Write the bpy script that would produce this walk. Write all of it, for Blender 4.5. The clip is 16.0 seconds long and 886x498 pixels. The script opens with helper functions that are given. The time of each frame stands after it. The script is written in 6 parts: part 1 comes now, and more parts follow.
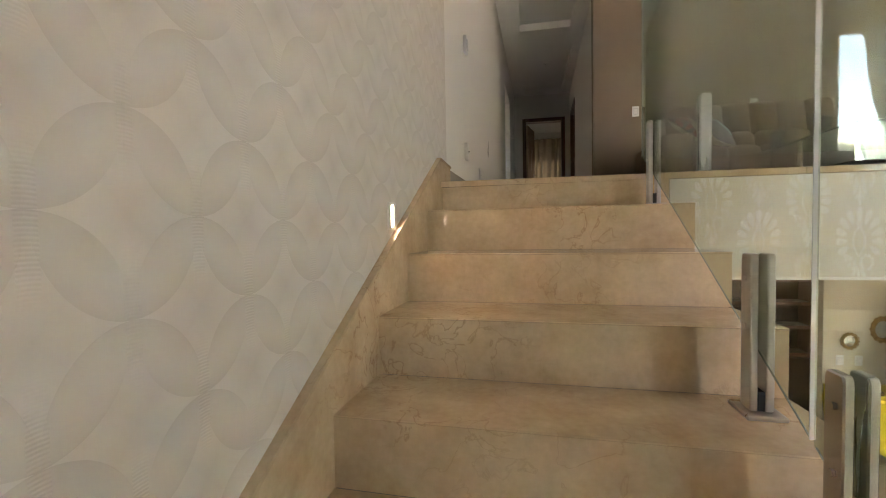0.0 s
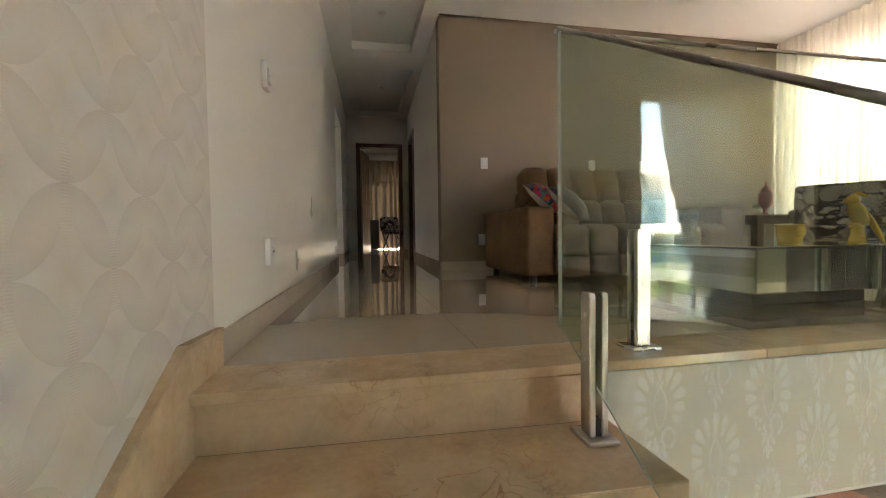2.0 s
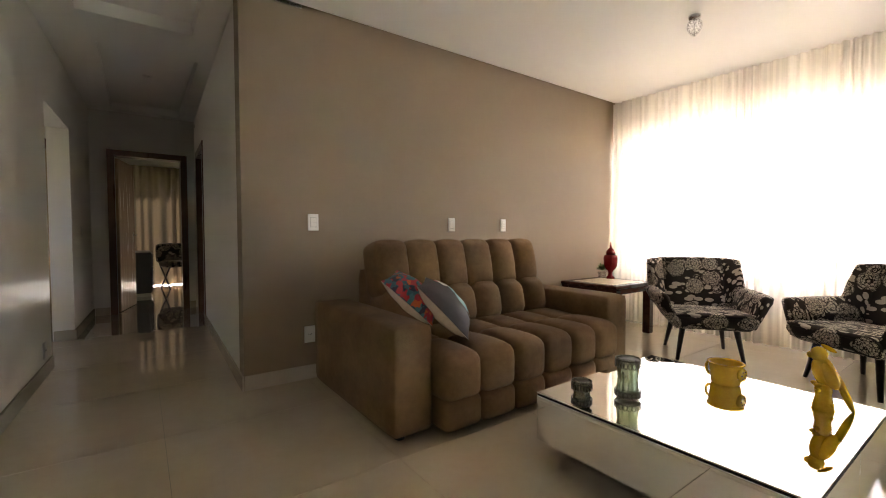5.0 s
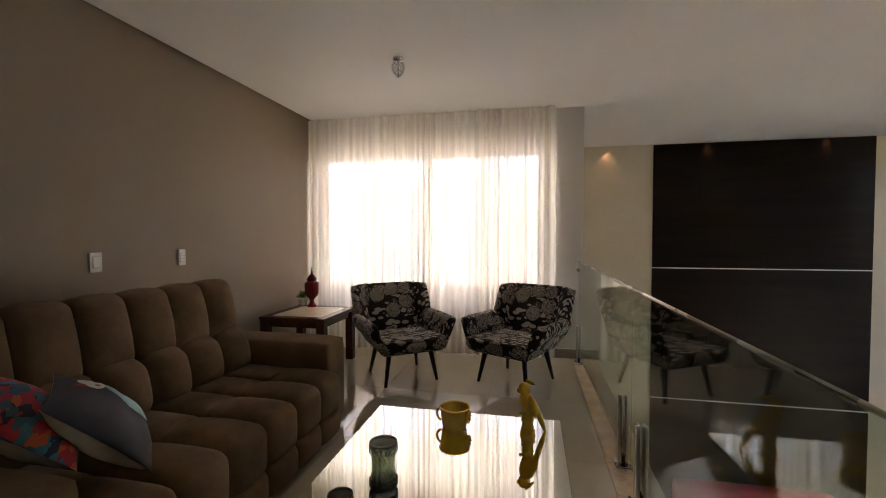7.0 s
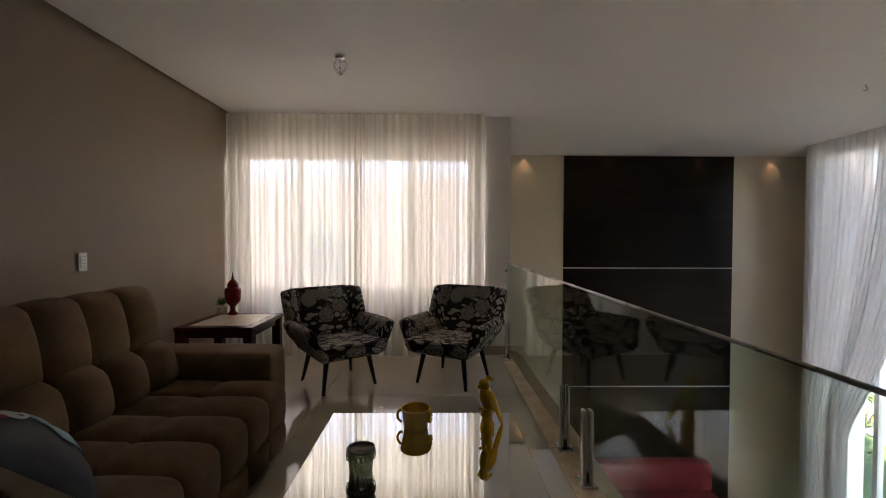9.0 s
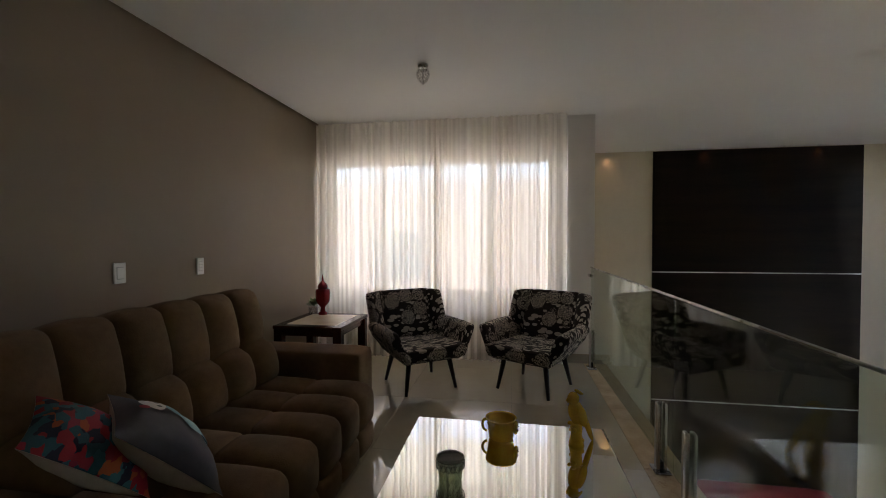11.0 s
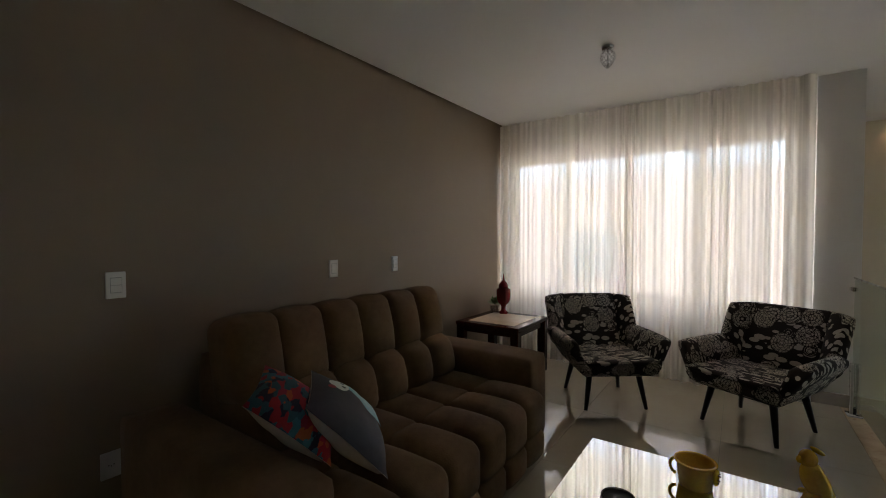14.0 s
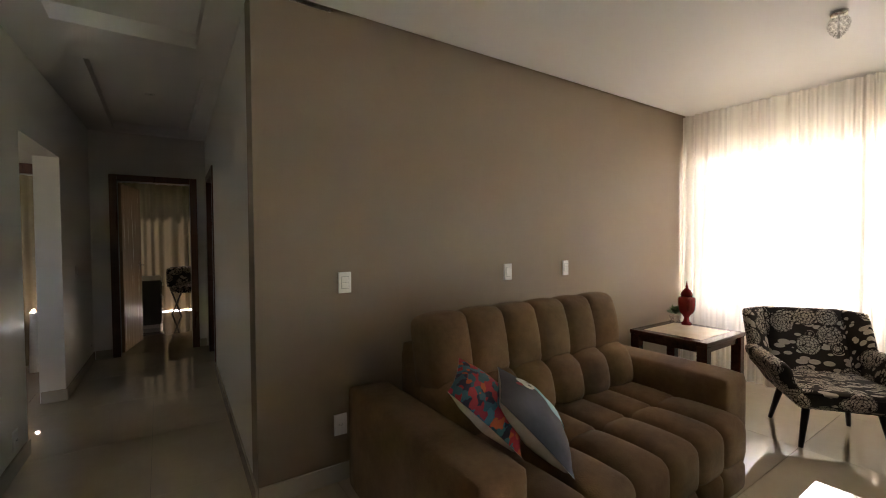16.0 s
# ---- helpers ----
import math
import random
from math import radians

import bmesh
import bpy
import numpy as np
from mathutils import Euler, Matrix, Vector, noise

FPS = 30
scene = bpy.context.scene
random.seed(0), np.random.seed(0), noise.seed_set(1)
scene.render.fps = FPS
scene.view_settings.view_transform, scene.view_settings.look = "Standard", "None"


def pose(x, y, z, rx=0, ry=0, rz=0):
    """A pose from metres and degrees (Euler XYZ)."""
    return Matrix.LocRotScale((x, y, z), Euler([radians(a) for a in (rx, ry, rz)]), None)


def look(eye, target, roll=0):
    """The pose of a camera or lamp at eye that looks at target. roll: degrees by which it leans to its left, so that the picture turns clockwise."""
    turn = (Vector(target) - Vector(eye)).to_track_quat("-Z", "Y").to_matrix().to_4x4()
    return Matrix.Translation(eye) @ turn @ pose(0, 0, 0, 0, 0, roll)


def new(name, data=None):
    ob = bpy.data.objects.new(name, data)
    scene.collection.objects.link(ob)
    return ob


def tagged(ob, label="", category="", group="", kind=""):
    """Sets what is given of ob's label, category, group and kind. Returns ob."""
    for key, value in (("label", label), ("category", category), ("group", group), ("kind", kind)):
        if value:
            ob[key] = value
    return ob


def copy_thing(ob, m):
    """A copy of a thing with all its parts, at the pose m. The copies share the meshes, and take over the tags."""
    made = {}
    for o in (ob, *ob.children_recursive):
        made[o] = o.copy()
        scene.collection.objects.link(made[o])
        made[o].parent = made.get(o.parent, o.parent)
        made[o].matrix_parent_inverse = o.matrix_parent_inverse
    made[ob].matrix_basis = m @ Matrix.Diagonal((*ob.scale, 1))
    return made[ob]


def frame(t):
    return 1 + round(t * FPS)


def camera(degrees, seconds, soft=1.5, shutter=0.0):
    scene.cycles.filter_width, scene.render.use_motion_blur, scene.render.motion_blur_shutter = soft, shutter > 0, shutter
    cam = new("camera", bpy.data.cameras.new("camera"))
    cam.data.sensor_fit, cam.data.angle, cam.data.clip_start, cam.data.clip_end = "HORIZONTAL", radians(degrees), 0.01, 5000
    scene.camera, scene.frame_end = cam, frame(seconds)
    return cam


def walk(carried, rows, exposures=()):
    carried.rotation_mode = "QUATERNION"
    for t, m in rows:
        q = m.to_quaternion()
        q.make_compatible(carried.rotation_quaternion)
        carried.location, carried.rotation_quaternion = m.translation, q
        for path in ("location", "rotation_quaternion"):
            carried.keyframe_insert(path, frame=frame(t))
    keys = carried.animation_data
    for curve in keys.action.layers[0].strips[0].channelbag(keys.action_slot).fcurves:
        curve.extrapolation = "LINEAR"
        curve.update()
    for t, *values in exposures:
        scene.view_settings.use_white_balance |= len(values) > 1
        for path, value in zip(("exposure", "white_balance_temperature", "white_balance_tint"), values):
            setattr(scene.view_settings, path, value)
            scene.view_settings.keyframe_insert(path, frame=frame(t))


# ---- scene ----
cam = camera(92.9, 16.0, 1.0)
PATH = [
    (0, (0.236, 0.31, -0.279), (-0.151, 2.271, -0.355), -1.0),
    (0.5, (0.17, 0.611, -0.109), (0.154, 2.61, -0.185), -0.9),
    (1, (0.184, 0.869, 0.079), (0.34, 2.862, 0.008), -0.8),
    (1.5, (0.171, 1.165, 0.244), (0.426, 3.148, 0.176), -0.7),
    (2, (0.208, 1.431, 0.392), (0.599, 3.391, 0.323), -0.8),
    (2.5, (0.22, 1.721, 0.552), (0.637, 3.676, 0.482), -0.7),
    (3, (0.238, 1.979, 0.688), (0.746, 3.913, 0.622), -0.6),
    (3.2, (0.279, 2.058, 0.729), (0.789, 3.991, 0.661), -0.3),
    (5.5, (0.545, 2.95, 1.184), (2.028, 4.29, 1.115), 0.1),
    (6, (0.579, 3.114, 1.292), (2.332, 4.075, 1.229), 0.3),
    (6.5, (0.649, 3.196, 1.322), (2.536, 3.855, 1.26), 0.0),
    (7, (0.754, 3.249, 1.315), (2.711, 3.656, 1.256), 0.0),
    (7.5, (0.774, 3.308, 1.32), (2.766, 3.477, 1.261), 0.3),
    (8, (0.735, 3.411, 1.317), (2.735, 3.404, 1.268), 0.3),
    (8.2, (0.72, 3.437, 1.306), (2.719, 3.392, 1.263), 0.2),
    (10.5, (0.689, 3.597, 1.341), (2.679, 3.787, 1.292), -0.1),
    (11, (0.71, 3.582, 1.352), (2.683, 3.904, 1.306), -0.1),
    (11.5, (0.716, 3.556, 1.366), (2.665, 4.003, 1.316), 0.1),
    (12, (0.742, 3.535, 1.368), (2.651, 4.131, 1.318), 0.0),
    (12.5, (0.772, 3.52, 1.374), (2.625, 4.269, 1.323), -0.0),
    (13, (0.785, 3.514, 1.368), (2.571, 4.412, 1.317), -0.0),
    (13.5, (0.823, 3.505, 1.368), (2.538, 4.533, 1.313), -0.2),
    (14, (0.841, 3.497, 1.377), (2.477, 4.647, 1.321), -0.1),
    (14.5, (0.863, 3.5, 1.382), (2.368, 4.815, 1.33), -0.3),
    (15, (0.861, 3.497, 1.401), (2.215, 4.967, 1.345), -0.2),
    (15.5, (0.773, 3.512, 1.417), (2.025, 5.071, 1.362), -0.1),
    (16, (0.668, 3.502, 1.419), (1.785, 5.16, 1.363), -0.3),
]
EXPOSURES = [
    (0, 5.8, 7900, 30),
    (1.0, 5.7, 7900, 30),
    (2.0, 5.7, 7900, 29),
    (3.2, 6.0, 7900, 28),
    (5.5, 5.7, 7800, 28),
    (6, 5.0, 7700, 29),
    (7, 4.35, 7600, 29),
    (8.2, 3.8, 7400, 29),
    (10.5, 3.75, 7000, 25),
    (12.5, 3.7, 6900, 24),
    (14, 3.7, 6900, 23),
    (14.5, 3.95, 7000, 23),
    (15, 4.3, 7200, 24),
    (16, 5.3, 7600, 26),
]
walk(cam, [(t, look(eye, target, roll)) for t, eye, target, roll in PATH], EXPOSURES)

# ---- world and sun ----
world = bpy.data.worlds.new("sky")
scene.world = world
world.use_nodes = True
wn = world.node_tree.nodes
wl = world.node_tree.links
sky = wn.new("ShaderNodeTexSky")
sky.sky_type, sky.sun_disc = "NISHITA", False
sky.sun_elevation, sky.sun_rotation = radians(52), radians(-42)
wl.new(sky.outputs[0], wn["Background"].inputs[0])
wn["Background"].inputs[1].default_value = 0.15
sun_data = bpy.data.lights.new("sun", "SUN")
sun_data.energy, sun_data.angle, sun_data.color = 5.0, radians(0.6), (1.0, 0.95, 0.87)
sun = new("sun", sun_data)
sun.matrix_world = look((-4.2, 4.6, 8.0), (0, 0, 0))


def daylight(name, centre, into, width, height, energy):
    """An area lamp set in a wall opening, added to the sky's light."""
    d = bpy.data.lights.new(name, "AREA")
    d.shape, d.size, d.size_y, d.energy, d.color = "RECTANGLE", width, height, energy, (1.0, 0.975, 0.95)
    new(name, d).matrix_world = look(centre, tuple(c + v for c, v in zip(centre, into)))


daylight("daylight_east", (5.73, 4.455, 1.455), (-1, 0, 0), 2.6, 1.55, 1.2)
daylight("daylight_south", (6.30, -2.10, -0.1), (0, 1, 0), 0.74, 5.0, 0.15)


# Added lamp in an unseen opening, only to brighten the corridor.
daylight("corridor_fill", (-2.75, 6.66, 1.775), (0, 1, 0), 0.7, 0.55, 0.04)


# ---- materials ----
def mat(name, color, rough=0.5, metal=0.0, color2=None, scale=8.0, bump=0.0, bump_scale=60.0, spec=0.5, detail=6.0,
        stretch=(1, 1, 1), island=0.0, coat=0.0, rough_var=0.0, sheen=0.0):
    """A surface with colour variation at two scales, a fine relief and uneven gloss."""
    m = bpy.data.materials.new(name)
    m.use_nodes = True
    n, l = m.node_tree.nodes, m.node_tree.links
    b = n["Principled BSDF"]
    b.inputs["Roughness"].default_value, b.inputs["Metallic"].default_value = rough, metal
    b.inputs["Specular IOR Level"].default_value = spec
    b.inputs["Coat Weight"].default_value, b.inputs["Coat Roughness"].default_value, b.inputs["Coat IOR"].default_value = coat, 0.012, 1.6
    if sheen:
        b.inputs["Sheen Weight"].default_value, b.inputs["Sheen Roughness"].default_value = sheen, 0.5
    tc = n.new("ShaderNodeTexCoord")
    mp = n.new("ShaderNodeMapping")
    mp.inputs["Scale"].default_value = stretch
    geo = n.new("ShaderNodeNewGeometry")
    l.new(geo.outputs["Position"], mp.inputs[0])
    c2 = color2 or tuple(c * 0.82 for c in color)
    n1 = n.new("ShaderNodeTexNoise")
    n1.inputs["Scale"].default_value, n1.inputs["Detail"].default_value = scale, detail
    n2 = n.new("ShaderNodeTexNoise")
    n2.inputs["Scale"].default_value, n2.inputs["Detail"].default_value = scale * 7.3, 3
    l.new(mp.outputs[0], n1.inputs["Vector"]), l.new(mp.outputs[0], n2.inputs["Vector"])
    add = n.new("ShaderNodeMath")
    add.operation = "MULTIPLY_ADD"
    l.new(n2.outputs[0], add.inputs[0])
    add.inputs[1].default_value = 0.35
    l.new(n1.outputs[0], add.inputs[2])
    ramp = n.new("ShaderNodeValToRGB")
    ramp.color_ramp.elements[0].position, ramp.color_ramp.elements[1].position = 0.45, 0.9
    ramp.color_ramp.elements[0].color, ramp.color_ramp.elements[1].color = (*c2, 1), (*color, 1)
    l.new(add.outputs[0], ramp.inputs[0])
    out = ramp.outputs[0]
    if island:
        oi = n.new("ShaderNodeObjectInfo")
        hsv = n.new("ShaderNodeHueSaturation")
        mr = n.new("ShaderNodeMapRange")
        mr.inputs["To Min"].default_value, mr.inputs["To Max"].default_value = 1 - island, 1 + island
        l.new(oi.outputs["Random"], mr.inputs[0]), l.new(mr.outputs[0], hsv.inputs["Value"]), l.new(out, hsv.inputs["Color"])
        out = hsv.outputs[0]
    l.new(out, b.inputs["Base Color"])
    if rough_var:
        mr2 = n.new("ShaderNodeMapRange")
        mr2.inputs["To Min"].default_value, mr2.inputs["To Max"].default_value = max(rough - rough_var, 0.01), rough + rough_var
        l.new(n1.outputs[0], mr2.inputs[0]), l.new(mr2.outputs[0], b.inputs["Roughness"])
    if bump:
        n3 = n.new("ShaderNodeTexNoise")
        n3.inputs["Scale"].default_value, n3.inputs["Detail"].default_value = bump_scale, 4
        l.new(mp.outputs[0], n3.inputs["Vector"])
        bp = n.new("ShaderNodeBump")
        bp.inputs["Strength"].default_value, bp.inputs["Distance"].default_value = bump, 0.01
        l.new(n3.outputs[0], bp.inputs["Height"]), l.new(bp.outputs[0], b.inputs["Normal"])
    return m


M = {}
M["white"] = mat("white_paint", (0.80, 0.78, 0.74), 0.45, color2=(0.76, 0.74, 0.70), scale=1.5, bump=0.04, bump_scale=120, rough_var=0.1)
M["ceiling"] = mat("ceiling_paint", (0.88, 0.865, 0.84), 0.6, color2=(0.86, 0.845, 0.82), scale=1.2, bump=0.03, bump_scale=90)
M["hall"] = mat("satin_wall_paint", (0.79, 0.76, 0.70), 0.30, color2=(0.765, 0.735, 0.675), scale=1.5, bump=0.03, bump_scale=60, rough_var=0.06)
M["brown"] = mat("brown_wall_paint", (0.26, 0.194, 0.132), 0.55, color2=(0.238, 0.177, 0.12), scale=1.6, bump=0.05, bump_scale=140, rough_var=0.1)
M["beige"] = mat("beige_wall_paint", (0.68, 0.60, 0.46), 0.5, color2=(0.63, 0.55, 0.42), scale=2, bump=0.04, bump_scale=100)
M["tile"] = mat("polished_porcelain", (0.57, 0.485, 0.36), 0.02, color2=(0.52, 0.435, 0.32), scale=2.5, spec=0.8, island=0.008, coat=0.8)
M["grout"] = mat("grout", (0.26, 0.22, 0.17), 0.8, scale=20)
M["skirting"] = mat("porcelain_skirting", (0.50, 0.44, 0.36), 0.15, color2=(0.45, 0.39, 0.32), scale=3, rough_var=0.05)
M["steel"] = mat("brushed_steel", (0.56, 0.54, 0.51), 0.28, 1.0, color2=(0.48, 0.46, 0.43), scale=6, stretch=(1, 1, 0.08), bump=0.03, bump_scale=300, rough_var=0.08)
M["steel_dark"] = mat("shadow_rubber", (0.02, 0.02, 0.02), 0.6)
M["wood_dark"] = mat("dark_veneer", (0.017, 0.0095, 0.006), 0.38, color2=(0.008, 0.0045, 0.003), spec=0.12, scale=5, stretch=(1, 0.12, 1.6), bump=0.05, bump_scale=90, rough_var=0.08)
M["frame_wood"] = mat("dark_red_wood", (0.13, 0.045, 0.025), 0.3, color2=(0.075, 0.026, 0.014), scale=6, stretch=(3, 3, 0.25), bump=0.05, rough_var=0.08)
M["leaf_wood"] = mat("door_leaf_wood", (0.42, 0.28, 0.19), 0.25, color2=(0.33, 0.21, 0.14), scale=6, stretch=(4, 4, 0.25), bump=0.04, rough_var=0.08)
M["plastic"] = mat("white_plastic", (0.80, 0.79, 0.77), 0.3, color2=(0.77, 0.76, 0.74), scale=10)
M["grey_plastic"] = mat("grey_line_plastic", (0.45, 0.45, 0.45), 0.4)
M["mirror"] = mat("mirror_silver", (0.86, 0.88, 0.87), 0.015, 1.0, color2=(0.84, 0.86, 0.85), scale=3)
M["black"] = mat("black_lacquer", (0.012, 0.011, 0.010), 0.35, scale=8)
M["lamp_chrome"] = mat("chrome", (0.7, 0.7, 0.7), 0.08, 1.0)
M["yellow"] = mat("yellow_lacquer", (0.80, 0.56, 0.02), 0.35, color2=(0.72, 0.49, 0.015), scale=4, bump=0.03, rough_var=0.08)
M["terracotta_wall"] = mat("rendered_ochre_wall", (0.52, 0.30, 0.16), 0.85, color2=(0.40, 0.22, 0.12), scale=3, bump=0.35, bump_scale=40)
M["soil"] = mat("bark_soil", (0.10, 0.06, 0.04), 0.95, color2=(0.03, 0.018, 0.012), scale=30, bump=1.0, bump_scale=50)
M["lawn"] = mat("lawn", (0.055, 0.085, 0.028), 0.9, color2=(0.045, 0.08, 0.02), scale=4, bump=0.8, bump_scale=30)
M["paving"] = mat("concrete_paving", (0.48, 0.46, 0.42), 0.85, color2=(0.40, 0.38, 0.35), scale=2, bump=0.2)
M["asphalt"] = mat("asphalt", (0.10, 0.10, 0.10), 0.9, scale=10, bump=0.3)
M["facade"] = mat("white_facade", (0.76, 0.76, 0.76), 0.8, color2=(0.70, 0.70, 0.70), scale=1, bump=0.1)
M["pink_facade"] = mat("pale_pink_facade", (0.46, 0.445, 0.44), 0.8, color2=(0.41, 0.395, 0.39), scale=1, bump=0.1)
M["window_blue"] = mat("facade_window_glass", (0.10, 0.20, 0.26), 0.05, color2=(0.08, 0.16, 0.22), scale=2)


def marble_material():
    """Warm cream marble: clouds, brown veins and small dark flecks under a polish."""
    m = mat("cream_marble", (0.69, 0.515, 0.335), 0.08, color2=(0.51, 0.36, 0.22), scale=6.5, spec=0.6, rough_var=0.04, detail=10, island=0.07)
    n, l = m.node_tree.nodes, m.node_tree.links
    b = n["Principled BSDF"]
    src = b.inputs["Base Color"].links[0].from_socket
    geo = n.new("ShaderNodeNewGeometry")
    warp = n.new("ShaderNodeTexNoise")
    warp.inputs["Scale"].default_value, warp.inputs["Detail"].default_value, warp.inputs["Distortion"].default_value = 9.0, 8, 0.7
    l.new(geo.outputs["Position"], warp.inputs["Vector"])
    vein = n.new("ShaderNodeValToRGB")
    e = vein.color_ramp.elements
    e[0].position, e[0].color = 0.485, (0, 0, 0, 1)
    e[1].position, e[1].color = 0.50, (1, 1, 1, 1)
    e2 = e.new(0.515)
    e2.color = (0, 0, 0, 1)
    l.new(warp.outputs[0], vein.inputs[0])
    mask = n.new("ShaderNodeTexNoise")
    mask.inputs["Scale"].default_value = 2.3
    l.new(geo.outputs["Position"], mask.inputs["Vector"])
    mr = n.new("ShaderNodeMapRange")
    mr.inputs["From Min"].default_value, mr.inputs["From Max"].default_value, mr.inputs["To Max"].default_value = 0.45, 0.7, 0.65
    l.new(mask.outputs[0], mr.inputs[0])
    mul = n.new("ShaderNodeMath")
    mul.operation = "MULTIPLY"
    l.new(vein.outputs[0], mul.inputs[0]), l.new(mr.outputs[0], mul.inputs[1])
    mix = n.new("ShaderNodeMixRGB")
    mix.inputs[2].default_value = (0.30, 0.13, 0.06, 1)
    l.new(mul.outputs[0], mix.inputs[0]), l.new(src, mix.inputs[1]), l.new(mix.outputs[0], b.inputs["Base Color"])
    return m


def glass_material(name, tint, rough=0.0, gloss=0.045):
    m = bpy.data.materials.new(name)
    m.use_nodes = True
    n, l = m.node_tree.nodes, m.node_tree.links
    n.remove(n["Principled BSDF"])
    tr, gl, mix, fr = n.new("ShaderNodeBsdfTransparent"), n.new("ShaderNodeBsdfGlossy"), n.new("ShaderNodeMixShader"), n.new("ShaderNodeLayerWeight")
    tr.inputs[0].default_value = (*tint, 1)
    gl.inputs["Roughness"].default_value = rough
    fr.inputs["Blend"].default_value = 0.5
    pw, ad = n.new("ShaderNodeMath"), n.new("ShaderNodeMath")
    pw.operation, ad.operation = "POWER", "MULTIPLY_ADD"
    pw.inputs[1].default_value, ad.inputs[1].default_value, ad.inputs[2].default_value = 5.0, 1.0 - gloss, gloss
    l.new(fr.outputs["Facing"], pw.inputs[0]), l.new(pw.outputs[0], ad.inputs[0])
    l.new(ad.outputs[0], mix.inputs[0]), l.new(tr.outputs[0], mix.inputs[1]), l.new(gl.outputs[0], mix.inputs[2])
    l.new(mix.outputs[0], n["Material Output"].inputs[0])
    return m


def sheer_material(name, color, see, transmit, pleat_shade=0.93):
    """Woven sheer: partly open weave, partly light-diffusing threads. Vertical noise streaks paint the pleats' shading
    into it.
    """
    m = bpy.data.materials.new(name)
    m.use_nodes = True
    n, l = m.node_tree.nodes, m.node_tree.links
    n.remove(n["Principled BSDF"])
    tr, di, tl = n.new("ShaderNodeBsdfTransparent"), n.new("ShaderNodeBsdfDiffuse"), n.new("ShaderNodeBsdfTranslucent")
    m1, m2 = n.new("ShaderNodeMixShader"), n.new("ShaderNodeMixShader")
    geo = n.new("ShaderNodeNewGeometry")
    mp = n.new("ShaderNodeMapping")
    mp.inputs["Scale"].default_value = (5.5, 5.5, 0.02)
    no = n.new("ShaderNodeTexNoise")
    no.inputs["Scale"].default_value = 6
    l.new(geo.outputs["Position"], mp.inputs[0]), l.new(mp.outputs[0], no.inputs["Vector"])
    # Dark and light pleat stripes put into the cloth's colour.
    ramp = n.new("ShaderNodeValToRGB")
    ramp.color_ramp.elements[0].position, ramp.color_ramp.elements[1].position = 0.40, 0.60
    ramp.color_ramp.elements[0].color = (*[c * pleat_shade for c in color], 1)
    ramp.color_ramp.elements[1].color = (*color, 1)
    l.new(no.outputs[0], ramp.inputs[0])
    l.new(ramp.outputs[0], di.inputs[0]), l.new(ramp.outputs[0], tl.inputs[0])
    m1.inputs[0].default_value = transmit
    # Openness follows the same streaks, so pleats read brighter and darker.
    pleat_open = n.new("ShaderNodeMapRange")
    pleat_open.inputs["From Min"].default_value, pleat_open.inputs["From Max"].default_value = 0.38, 0.62
    pleat_open.inputs["To Min"].default_value, pleat_open.inputs["To Max"].default_value = see * 0.25, see * 1.75
    l.new(no.outputs[0], pleat_open.inputs[0]), l.new(pleat_open.outputs[0], m2.inputs[0])
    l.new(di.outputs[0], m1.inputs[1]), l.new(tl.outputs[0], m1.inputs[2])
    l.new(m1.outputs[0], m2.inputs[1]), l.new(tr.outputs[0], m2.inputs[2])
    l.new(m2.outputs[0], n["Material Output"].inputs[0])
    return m


